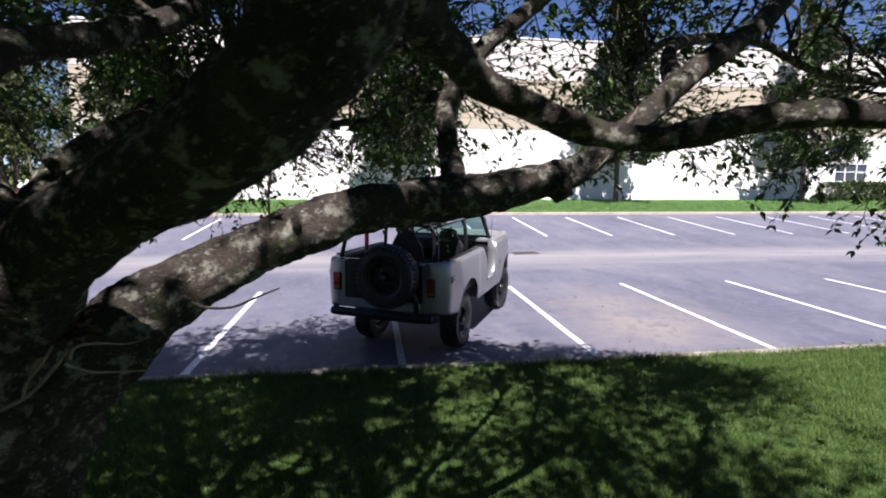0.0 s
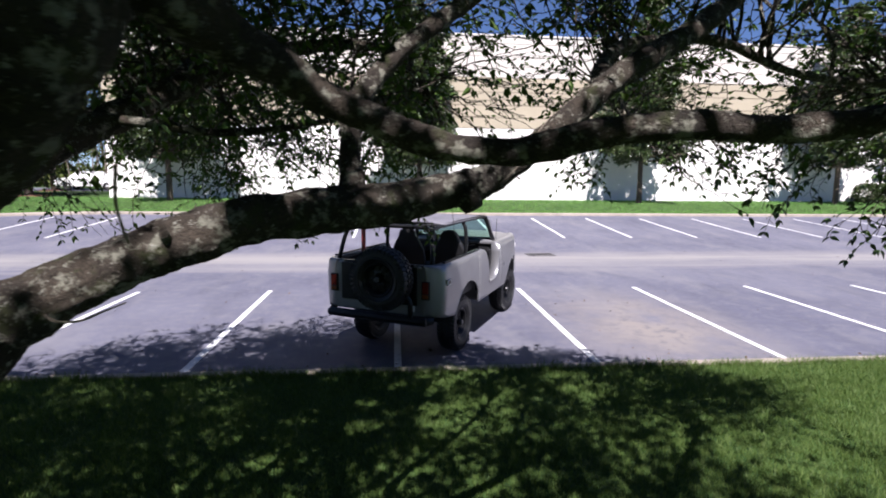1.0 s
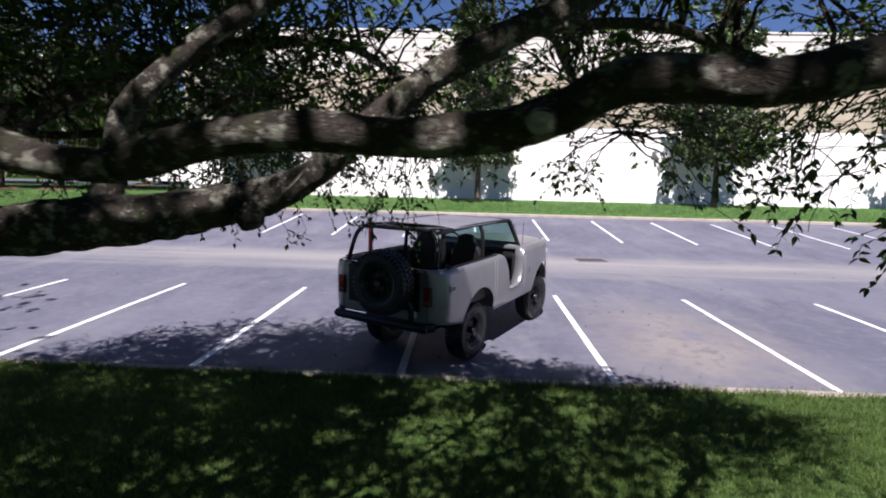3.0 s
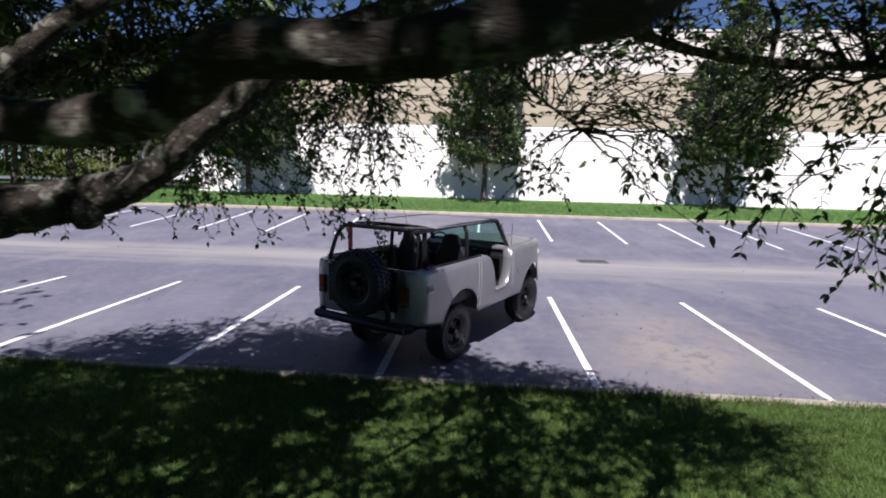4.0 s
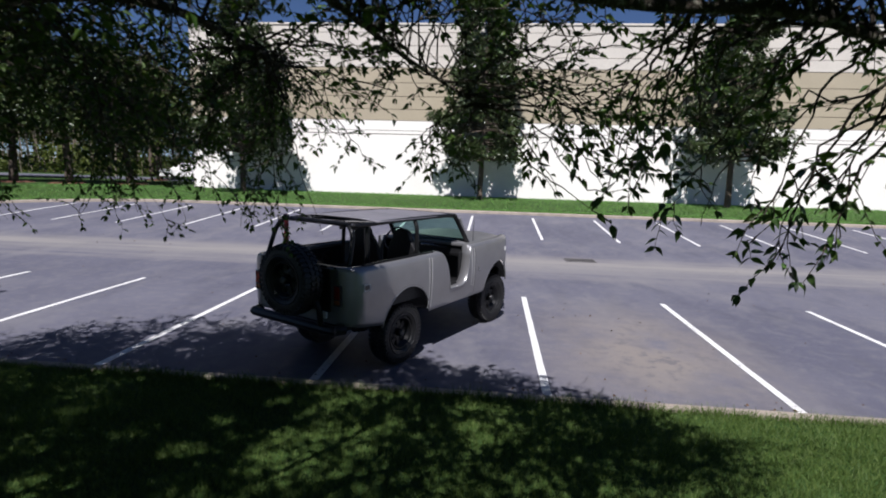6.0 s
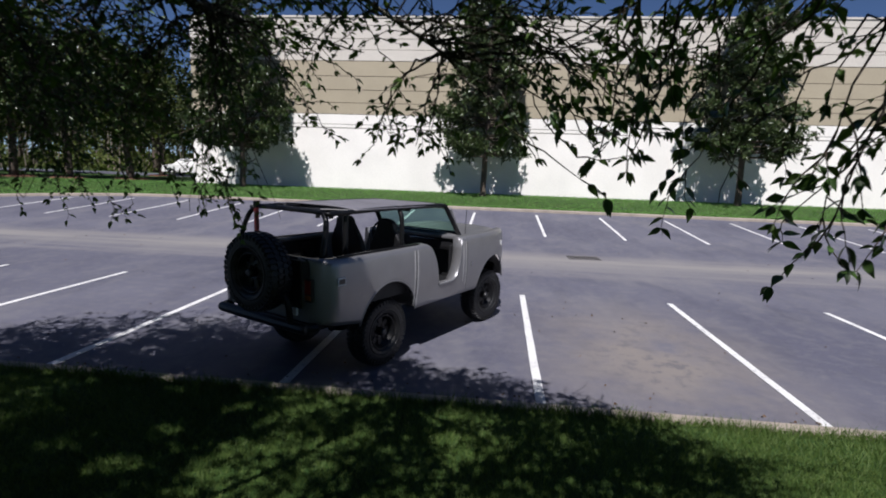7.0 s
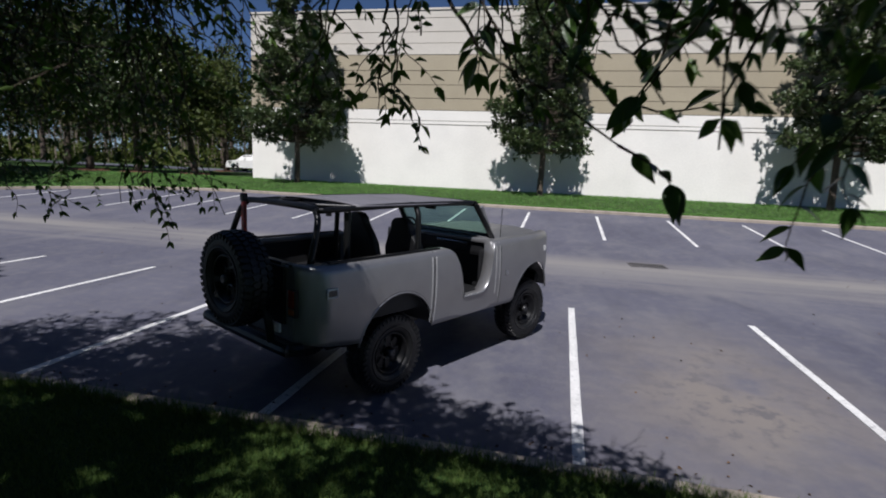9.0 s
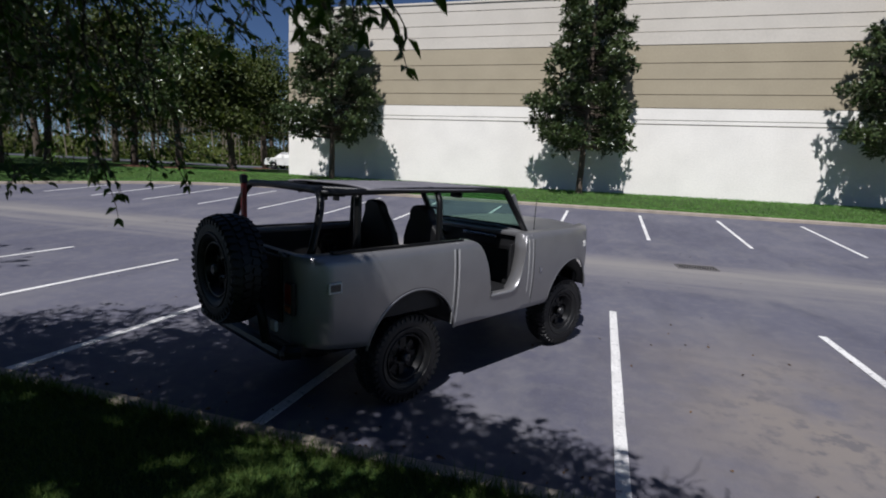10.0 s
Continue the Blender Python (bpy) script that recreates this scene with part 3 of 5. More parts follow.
def truck():
    t = base("open_truck", 0.239, 8.213, 0.0, -27.7)
    # body sides, one skin each from rear corner to headlight
    ys = sorted(set(np.round(np.concatenate([np.linspace(REAR, FRONT, 70), REAR + 0.22 * (1 - np.cos(np.linspace(0, math.pi / 2, 16))), np.linspace(-0.52, 0.52, 40), np.linspace(AXLE - 0.52, AXLE + 0.48, 40), np.linspace(0.66, 0.96, 60), np.linspace(1.24, 1.5, 40)]), 4)))
    rows = 22
    for s in (1, -1):
        V, F = [], []
        for y in ys:
            a, b = low_edge(y), top_edge(y)
            for j in range(rows + 1):
                f = j / rows
                z = a + (b - a) * (1 - (1 - f) ** 1.5)
                V.append((s * half_width(y, z), y, z))
            V.append((s * (half_width(y, b) - 0.07), y, b + 0.004))
            V.append((s * (half_width(y, b) - 0.075), y, b - 0.05))
        n = rows + 3
        for i in range(len(ys) - 1):
            for j in range(n - 1):
                q = (i * n + j, (i + 1) * n + j, (i + 1) * n + j + 1, i * n + j + 1)
                F.append(q if s > 0 else q[::-1])
        side = raw("body_side", V, F, PAINT, t, "satin silver grey body side", True)
        sol = side.modifiers.new("thickness", "SOLIDIFY")
        sol.thickness, sol.offset = 0.02, -1
        # seams and pinstripes
        for y0, z0, z1, m, w in ((0.465, 0.64, RAIL - 0.004, TRIM, 0.01), (0.435, 0.66, RAIL - 0.004, OFFWHITE, 0.011), (0.495, 0.66, RAIL - 0.004, OFFWHITE, 0.011), (1.56, 0.8, RAIL, OFFWHITE, 0.012), (1.63, 0.74, RAIL, OFFWHITE, 0.009), (1.66, 0.66, RAIL, TRIM, 0.007)):
            pts = [(s * (half_width(y0, z) + 0.002), y0, z) for z in np.linspace(z0, z1, 14)]
            bm = bmesh.new()
            vs = []
            for x, y, z in pts:
                vs.append((bm.verts.new((x, y - w / 2, z)), bm.verts.new((x, y + w / 2, z))))
            for p, q in zip(vs[:-1], vs[1:]):
                bm.faces.new((p[0], p[1], q[1], q[0]) if s > 0 else (p[0], q[0], q[1], p[1]))
            part("pinstripe" if m is OFFWHITE else "seam", bm, m, side, "thin pale pinstripe" if m is OFFWHITE else "")
        # pale painted lip round the door opening; far side blackened to look shaded
        V, F = [], []
        for k, y in enumerate(np.linspace(0.95, 1.5, 70)):
            z, x = top_edge(min(y, 1.4999)), half_width(y, 1.0)
            V += [(s * (x + 0.004), y, z - 0.012), (s * (x - 0.006), y, z + 0.006), (s * (x - 0.05), y, z + 0.008), (s * (x - 0.15), y, z - 0.004)]
            if k:
                o = 4 * (k - 1)
                F += [(o + i, o + i + 4, o + i + 5, o + i + 1)[::s] for i in range(3)]
        jamb = raw("door_jamb", V, F, PAINT if s > 0 else VINYL, side, "pale rolled edge of the door opening" if s > 0 else "far edge of the door opening, blackened to look shaded", True)
        sol = jamb.modifiers.new("thickness", "SOLIDIFY")
        sol.thickness, sol.offset = 0.012, -1
        # wheel arch lips
        for c, r, z0 in ((0.0, 0.5, 0.545), (AXLE, 0.5, 0.58)):
            pts = []
            for a in np.linspace(radians(8), radians(172), 30):
                y, z = c + r * math.cos(a), z0 + r * math.sin(a)
                pts.append((s * (half_width(min(y, FRONT), z) - 0.006), y, z))
            V, F = tube(pts, 0.012, 6)
            raw("arch_lip", V, F, PAINT, side, smooth=True)
        bm = box(0.016, 0.112, 0.08, (s * (half_width(-0.82, 1.17) + 0.007), -0.82, 1.17), 0.004)
        lampm = part("side_marker", bm, OFFWHITE, side, "white framed side marker lamp")
        part("lens", box(0.018, 0.086, 0.054, (s * (half_width(-0.82, 1.17) + 0.0085), -0.82, 1.17), 0.003), HUBM, lampm, "dull grey lens")
        part("badge", box(0.012, 0.035, 0.06, (s * (half_width(1.78, 1.02) + 0.002), 1.78, 1.02), 0.003), CHROME, side)
        lm = part("front_marker", box(0.014, 0.05, 0.075, (s * (half_width(2.8, 1.22) + 0.003), 2.8, 1.22), 0.004), OFFWHITE, side)
        # tail lamp
        tl = part("tail_lamp", box(0.11, 0.035, 0.24, (s * 0.68, REAR - 0.012, 1.08), 0.012), TRIM, t)
        part("lens", box(0.085, 0.03, 0.15, (s * 0.68, REAR - 0.022, 1.115), 0.01), LAMPRED, tl, "red lens")
        part("reverse_lens", box(0.085, 0.03, 0.05, (s * 0.68, REAR - 0.022, 1.005), 0.01), AMBER, tl, "amber lens")
    # rear panel; the tailgate is painted black to imitate its shade
    part("rear_panel", box(1.34, 0.04, 0.66, (0, REAR + 0.022, 1.06), 0.015), PAINT, t, "silver rear panel in shade")
    gate = part("tailgate", box(1.12, 0.03, 0.5, (0, REAR - 0.012, 1.12), 0.012), TRIM, t, "tailgate behind the spare wheel, painted black for the shade")
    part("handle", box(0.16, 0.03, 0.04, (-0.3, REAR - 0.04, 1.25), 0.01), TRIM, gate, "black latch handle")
    part("rail_cap", box(1.3, 0.07, 0.03, (0, REAR + 0.035, 1.385), 0.01), TRIM, t)
    # tub
    part("floor_pan", box(1.58, 2.28, 0.04, (0, 0.32, 0.84), 0.01), VINYL, t, "black bed floor")
    for s in (1, -1):
        part("inner_wall", box(0.03, 1.38, 0.5, (s * 0.8, -0.1, 1.11), 0.008), VINYL, t)
        for c in (0.0, AXLE):
            V, F = [], []
            for k, a in enumerate(np.linspace(radians(12), radians(168), 26)):
                z0 = 0.545 if c == 0 else 0.58
                V += [(s * 0.5, c + 0.492 * math.cos(a), z0 + 0.492 * math.sin(a)), (s * (0.85 if c == 0 else 0.78), c + 0.492 * math.cos(a), z0 + 0.492 * math.sin(a))]
                if k:
                    F.append((2 * k - 2, 2 * k - 1, 2 * k + 1, 2 * k))
            V.append((s * 0.5, c, 0.6))
            F += [(2 * k, 2 * k + 2, len(V) - 1) for k in range(25)]
            liner = raw("wheel_liner", V, F, VINYL, t, "black wheel well liner", True)
            sol = liner.modifiers.new("thickness", "SOLIDIFY")
            sol.thickness = 0.006
        part("wheel_box", box(0.2, 1.0, 0.24, (s * 0.68, 0.0, 0.98), 0.05), VINYL, t)
        part("rail_strip", box(0.05, 1.4, 0.02, (s * 0.815, -0.1, RAIL + 0.012), 0.006), TRIM, t)
        part("rocker", box(0.1, 1.45, 0.12, (s * 0.81, 1.22, 0.69), 0.03), PAINT, t)
        part("footwell", box(0.03, 0.55, 0.5, (s * 0.74, 1.7, 1.05), 0.01), VINYL, t)
    part("frame_rail", box(0.9, 3.6, 0.14, (0, 0.95, 0.6), 0.02), TRIM, t)
    part("firewall", box(1.5, 0.05, 0.62, (0, 1.86, 1.06), 0.02), VINYL, t)
    part("cab_floor", box(1.5, 1.1, 0.04, (0, 1.35, 0.72), 0.01), VINYL, t)
    # hood, crowned, with grille and headlights
    V, F = [], []
    hy, hx = np.linspace(1.62, FRONT, 26), np.linspace(-1, 1, 25)
    for y in hy:
        for u in hx:
            w = half_width(y, 1.3) - 0.035
            z = HOOD + 0.012 * max(0, y) - 0.055 * abs(u) ** 6 + 0.018 * (1 - u * u)
            if y > FRONT - 0.12:
                z -= 0.09 * ((y - FRONT + 0.12) / 0.12) ** 2
            if abs(abs(u) - 0.42) < 0.06:
                z += 0.008
            V.append((w * u, y, z))
    n = len(hx)
    for i in range(len(hy) - 1):
        for j in range(n - 1):
            F.append((i * n + j, i * n + j + 1, (i + 1) * n + j + 1, (i + 1) * n + j))
    hood = raw("hood", V, F, PAINT, t, smooth=True)
    sol = hood.modifiers.new("thickness", "SOLIDIFY")
    sol.thickness, sol.offset = 0.02, -1
    part("cowl", box(1.56, 0.3, 0.05, (0, 1.68, HOOD - 0.02), 0.015), PAINT, t)
    part("grille", box(1.4, 0.06, 0.4, (0, FRONT - 0.03, 1.14), 0.02), TRIM, t)
    for s in (1, -1):
        V, F = lathe([(0.0, 0.1), (0.03, 0.095), (0.03, 0.01), (0.0, 0.01)], 20)
        h = raw("headlight", V, F, CHROME, t, smooth=True)
        h.matrix_basis = pose(s * 0.58, FRONT, 1.15, 0, 0, 90)
    part("front_bumper", box(1.36, 0.1, 0.14, (0, FRONT + 0.03, 0.78), 0.03), TRIM, t)
    # windscreen
    zt, zb, yb, yt = 1.845, 1.42, 1.70, 1.40
    fr = [((-0.72, yb, zb), (-0.66, yt, zt)), ((-0.66, yt, zt), (0.66, yt, zt)), ((0.66, yt, zt), (0.72, yb, zb)), ((0.72, yb, zb + 0.02), (-0.72, yb, zb + 0.02))]
    V, F = bars([(np.linspace(a, b, 4), 0.034) for a, b in fr], 8)
    ws = raw("windscreen_frame", V, F, TRIM, t, "black windscreen frame")
    V = [(-0.68, yb - 0.01, zb + 0.03), (0.68, yb - 0.01, zb + 0.03), (0.63, yt, zt - 0.02), (-0.63, yt, zt - 0.02)]
    V += [(x, y + 0.006, z) for x, y, z in V]
    F = [(0, 3, 2, 1), (4, 5, 6, 7), (0, 1, 5, 4), (1, 2, 6, 5), (2, 3, 7, 6), (3, 0, 4, 7)]
    gl = raw("windscreen", V, F, TINT, ws, "greenish windscreen glass")
    gl.visible_shadow = False
    part("post_trim", box(0.03, 0.05, 0.44, (0.70, 1.585, 1.63), 0.008, turn=Matrix.Rotation(radians(34), 4, "X")), PAINT, ws)
    part("post_trim", box(0.03, 0.05, 0.44, (-0.70, 1.585, 1.63), 0.008, turn=Matrix.Rotation(radians(34), 4, "X")), PAINT, ws)
    # roll cage
    cage = [
        ("rear_hoop", [(-0.70, -0.9, 1.38), (-0.66, -0.8, 1.7), (-0.58, -0.76, 1.82), (-0.45, -0.75, 1.85), (0.45, -0.75, 1.85), (0.58, -0.76, 1.82), (0.66, -0.8, 1.7), (0.70, -0.9, 1.38)], 0.029),
        ("main_hoop", [(-0.68, 0.42, 0.9), (-0.67, 0.44, 1.6), (-0.63, 0.45, 1.8), (-0.5, 0.45, 1.855), (0.5, 0.45, 1.855), (0.63, 0.45, 1.8), (0.67, 0.44, 1.6), (0.68, 0.42, 0.9)], 0.029),
        ("side_bar", [(0.61, -0.78, 1.83), (0.62, 0.0, 1.85), (0.62, 0.45, 1.855), (0.63, 1.0, 1.855), (0.64, 1.38, 1.85)], 0.027),
        ("side_bar", [(-0.61, -0.78, 1.83), (-0.62, 0.0, 1.85), (-0.62, 0.45, 1.855), (-0.63, 1.0, 1.855), (-0.64, 1.38, 1.85)], 0.027),
        ("cross_bar", [(-0.6, -0.3, 1.85), (0.6, -0.3, 1.85)], 0.024),
        ("brace", [(-0.6, -0.3, 1.85), (-0.1, -0.72, 1.85)], 0.022),
        ("brace", [(0.6, -0.3, 1.85), (0.1, -0.72, 1.85)], 0.022),
        ("brace", [(-0.3, -0.76, 1.85), (-0.3, -0.3, 1.85)], 0.02),
        ("brace", [(0.3, -0.76, 1.85), (0.3, -0.3, 1.85)], 0.02),
        ("middle_post", [(0.44, -0.3, 1.85), (0.46, -0.32, 0.95)], 0.034),
    ]
    for name, pts, r in cage:
        c = spline(pts, max(4, 5 * len(pts)))
        V, F = tube(c, r, 10)
        raw(name, V, F, TRIM, t, smooth=True)
    # roof sheet
    V, F = [], []
    for y in np.linspace(-0.36, 1.44, 24):
        for u in np.linspace(-1, 1, 17):
            V.append((0.655 * u, y, 1.895 - 0.03 * abs(u) ** 4 - 0.012 * abs(math.sin(3 * (y + 0.4))) * (1 - u * u) - 0.02 * max(0, (y - 1.2) / 0.24) ** 2))
    F = [(i * 17 + j, i * 17 + j + 1, (i + 1) * 17 + j + 1, (i + 1) * 17 + j) for i in range(23) for j in range(16)]
    rf = raw("roof_panel", V, F, CANVAS, t, "flat greyish roof sheet on the cage", True)
    sol = rf.modifiers.new("thickness", "SOLIDIFY")
    sol.thickness = 0.015
    # seats
    for sx, sy in ((0.38, 0.62), (-0.34, 0.62)):
        seat = part("seat", box(0.5, 0.5, 0.16, (sx, sy + 0.2, 1.02), 0.05), VINYL, t, "black bucket seat")
        V, F = [], []
        prof = [(-0.27, 0.98), (-0.29, 1.2), (-0.27, 1.36), (-0.21, 1.48), (-0.15, 1.57), (-0.13, 1.65), (-0.08, 1.69), (0.0, 1.7)]
        prof = prof + [(-x, z) for x, z in prof[-2::-1]]
        for dy in (-0.06, 0.06):
            V += [(sx + x * (0.94 if dy > 0 else 1), sy - 0.02 - 0.16 * (z - 1.0) + dy, z) for x, z in prof]
        n = len(prof)
        F = [tuple(range(n)), tuple(range(2 * n - 1, n - 1, -1))] + [(i, (i + 1) % n, n + (i + 1) % n, n + i)[::-1] for i in range(n)]
        bk = raw("backrest", V, F, VINYL, seat)
        bv = bk.modifiers.new("soft", "BEVEL")
        bv.width, bv.segments = 0.03, 3
    part("rear_bench", box(1.0, 0.42, 0.2, (0, -0.35, 0.98), 0.06), VINYL, t, "low black rear bench")
    # dash and steering wheel
    part("dashboard", box(1.42, 0.22, 0.2, (0, 1.68, 1.3), 0.05), VINYL, t)
    V, F = [], []
    ring = [(0.19 * math.cos(a), 0, 0.19 * math.sin(a)) for a in np.linspace(0, 2 * math.pi, 30)]
    V, F = bars([(ring, 0.014), ([(-0.19, 0, 0), (0.19, 0, 0)], 0.012), ([(0, 0, 0), (0, 0, -0.19)], 0.012), ([(0, 0, 0), (0, 0.35, 0)], 0.02)], 8)
    st = raw("steering_wheel", V, F, TRIM, t, smooth=True)
    st.matrix_basis = pose(-0.36, 1.28, 1.42, -28)
    # spoked ring of unknown use on the inner wall
    V, F = bars([([(0, 0.1 * math.cos(a), 0.1 * math.sin(a)) for a in np.linspace(0, 2 * math.pi, 26)], 0.011)] + [([(0, 0, 0), (0, 0.1 * math.cos(a), 0.1 * math.sin(a))], 0.009) for a in (0.5, 2.6, 4.7)] + [([(-0.02, 0, 0), (0.02, 0, 0)], 0.026)], 8)
    sp = raw("spoked_ring", V, F, HUBM, t, "small three-spoked steel ring on the inner wall", True)
    sp.matrix_basis = pose(-0.765, 0.2, 1.2)
    # straps tied round the rear bars
    for x, y, ln in ((-0.42, -0.34, 0.07), (-0.2, -0.4, 0.05), (0.12, -0.42, 0.1), (0.3, -0.36, 0.06), (0.42, -0.5, 0.08)):
        part("strap", box(0.03, 0.05, ln, (x, y, 1.838 - ln / 2), 0.006, turn=Matrix.Rotation(0.3 * x, 4, "Y")), VINYL, t, "black webbing strap")
    # bright strip stands in for the white gap showing under the dash
    part("dash_strip", box(0.5, 0.02, 0.035, (0.2, 1.562, 1.335), 0.006), CHROME, t, "bright metal strip added for the white gap under the dash")
    part("mirror", box(0.16, 0.05, 0.06, (0, 1.36, 1.76), 0.02), TRIM, t)
    part("antenna", tube_bm([(0.72, 1.86, 1.42), (0.725, 1.87, 1.78)], 0.004), TRIM, t, "thin whip antenna")
    # rear bumper, lamp, tow parts
    part("rear_bumper", tube_bm([(-0.74, REAR + 0.04, 0.69), (-0.69, REAR - 0.05, 0.69), (-0.58, REAR - 0.08, 0.69), (0.58, REAR - 0.08, 0.69), (0.69, REAR - 0.05, 0.69), (0.74, REAR + 0.04, 0.69)], 0.058, 10), TRIM, t, "black tube rear bumper")
    part("plate_lamp", box(0.08, 0.03, 0.08, (0.5, REAR - 0.045, 0.84), 0.012), OFFWHITE, t, "small white square lamp")
    part("carrier", tube_bm([(0.52, REAR - 0.12, 0.74), (0.5, REAR - 0.16, 1.0), (0.2, REAR - 0.18, 1.2), (0.12, REAR - 0.18, 1.2)], 0.035), TRIM, t)
    # wheels
    proto = wheel("wheel")
    for x, y, z, rz in ((TRACK, 0, TYRE_R, 0), (TRACK, AXLE, TYRE_R, -4), (-TRACK, 0, TYRE_R, 180), (-TRACK, AXLE, TYRE_R, 176)):
        w = proto if (x, y) == (TRACK, 0) else copy_thing(proto, Matrix())
        under(w, t, pose(x, y, z, 37 * y, 0, rz))
    sp = copy_thing(proto, Matrix())
    sp.name = "spare_wheel"
    under(sp, t, pose(0.17, REAR - 0.24, 1.24, 15, 0, -90))
    for y in (0, AXLE):
        part("axle", tube_bm([(-0.6, y, TYRE_R), (0.6, y, TYRE_R)], 0.05), TRIM, t)
        part("differential", box(0.24, 0.24, 0.24, (0.05, y, TYRE_R), 0.09), TRIM, t)
        for s in (1, -1):
            part("leaf_spring", box(0.06, 1.1, 0.04, (s * 0.45, y, TYRE_R + 0.1), 0.01), TRIM, t)
    # tall jack strapped to the hoop
    jk = part("jack", box(0.05, 0.035, 0.62, (-0.28, -0.95, 1.62), 0.006), JACKRED, t, "tall red mechanical jack")
    part("jack_head", box(0.06, 0.05, 0.07, (-0.28, -0.95, 1.89), 0.01), TRIM, jk)
    tagged(t, "silver grey open off-road truck with black roll cage, on asphalt", "truck")


def tube_bm(pts, r, seg=8):
    V, F = tube(spline(pts, 6 * len(pts)) if len(pts) > 2 else np.linspace(pts[0], pts[1], 4), r, seg)
    return mesh_bm(V, F)


def mesh_bm(V, F, m=None):
    bm = bmesh.new()
    vs = [bm.verts.new(v) for v in V]
    for q in F:
        bm.faces.new([vs[i] for i in q])
    if m is not None:
        bm.transform(m)
    return bm


truck()


def parked_car(x, y, z, turn):
    """A pale saloon, seen small beyond the warehouse corner."""
    c = base("parked_car", x, y, z, turn)
    prof = [(-2.2, 0.35), (-2.25, 0.6), (-2.1, 0.88), (-1.3, 0.96), (-0.75, 1.4), (0.6, 1.43), (1.25, 1.0), (2.0, 0.85), (2.2, 0.6), (2.15, 0.32)]
    V, F = [], []
    for sx, k in ((-0.88, 1), (-0.8, 1.02), (0.8, 1.02), (0.88, 1)):
        V += [(a, sx * (0.82 if b > 1.1 else 1), b * k) for a, b in prof]
    n = len(prof)
    for j in range(3):
        F += [(j * n + i, j * n + (i + 1) % n, (j + 1) * n + (i + 1) % n, (j + 1) * n + i) for i in range(n)]
    F += [tuple(range(n))[::-1], tuple(range(3 * n, 4 * n))]
    raw("body", V, F, OFFWHITE, c)
    for sy in (-0.74, 0.74):
        V = [(-1.1, sy, 0.98), (1.1, sy, 1.0), (0.55, sy * 0.99, 1.36), (-0.7, sy * 0.99, 1.34)]
        part("side_window", mesh_bm(V + [(a, b + math.copysign(0.03, b), d) for a, b, d in V], [(0, 1, 2, 3), (7, 6, 5, 4), (0, 4, 5, 1), (1, 5, 6, 2), (2, 6, 7, 3), (3, 7, 4, 0)]), DARKGLASS, c)
    for wx in (-1.35, 1.35):
        for wy in (-0.8, 0.8):
            V, F = lathe([(-0.1, 0.12), (-0.1, 0.3), (-0.06, 0.32), (0.06, 0.32), (0.1, 0.3), (0.1, 0.12)], 20)
            w = raw("wheel", V, F, RUBBER, c, smooth=True)
            w.matrix_basis = pose(wx, wy, 0.32, 0, 0, 90)
    tagged(c, "white saloon car parked beyond the warehouse corner", "car")


parked_car(-23.6, 43.6, ground_z(-23.6, 43.6) + 0.05, 8)

# ---- trees ----
def gather(chunks):
    V, F, o = [], [], 0
    for v, f in chunks:
        V.append(np.asarray(v, float))
        F += [tuple(i + o for i in q) for q in f]
        o += len(v)
    return np.vstack(V), F


def leaves(places, ways, size, rng, fold=0.25, wide=0.5):
    """Folded pointed leaves, six corners each, at places, lying along ways. Returns vertices and faces."""
    n = len(places)
    P, D = np.array(places), np.array(ways)
    D /= np.linalg.norm(D, axis=1)[:, None] + 1e-9
    R = rng.normal(size=(n, 3))
    R[:, 2] += 1.2
    S = np.cross(D, R)
    S /= np.linalg.norm(S, axis=1)[:, None] + 1e-9
    U = np.cross(S, D)
    L = (size * rng.uniform(0.65, 1.25, n))[:, None]
    W = L * wide * 0.5
    V = np.stack([P, P + D * L * 0.36 + S * W + U * W * fold * 2, P + D * L * 0.72 + S * W * 0.56 + U * W * fold - U * L * 0.04, P + D * L - U * L * 0.14,
                  P + D * L * 0.72 - S * W * 0.56 + U * W * fold - U * L * 0.04, P + D * L * 0.36 - S * W + U * W * fold * 2], 1).reshape(-1, 3)
    o = (np.arange(n) * 6)[:, None]
    F = np.vstack([o + [0, 1, 2, 3], o + [0, 3, 4, 5]])
    return V, F


def big_mesh(name, V, F, material, parent, label=""):
    """A mesh of many equal faces, filled in one go."""
    me = bpy.data.meshes.new(name)
    k = F.shape[1]
    me.vertices.add(len(V))
    me.vertices.foreach_set("co", np.ascontiguousarray(V, dtype=np.float32).ravel())
    me.loops.add(F.size)
    me.loops.foreach_set("vertex_index", np.ascontiguousarray(F, dtype=np.int32).ravel())
    me.polygons.add(len(F))
    me.polygons.foreach_set("loop_start", np.arange(0, F.size, k, dtype=np.int32))
    me.update(calc_edges=True)
    me.validate()
    return linked(name, me, material, parent, label)


# the camera's own path in rounded points, kept free of twigs
CAM_WAY = [(-0.42, 0.58, 2.49), (0.6, 0.78, 2.57), (1.87, 1.25, 2.55), (2.32, 2.33, 2.29), (2.46, 3.2, 2.24), (2.43, 3.82, 2.08)]
FINE = np.vstack([np.linspace(a, b, 20) for a, b in zip(CAM_WAY[:-1], CAM_WAY[1:])])


def clear_all(line, gap):
    """True where a line keeps that distance from the camera's path."""
    if line[:, 2].min() > 3.4 + gap:
        return True
    return np.linalg.norm(FINE[None] - line[:, None], axis=2).min() > gap


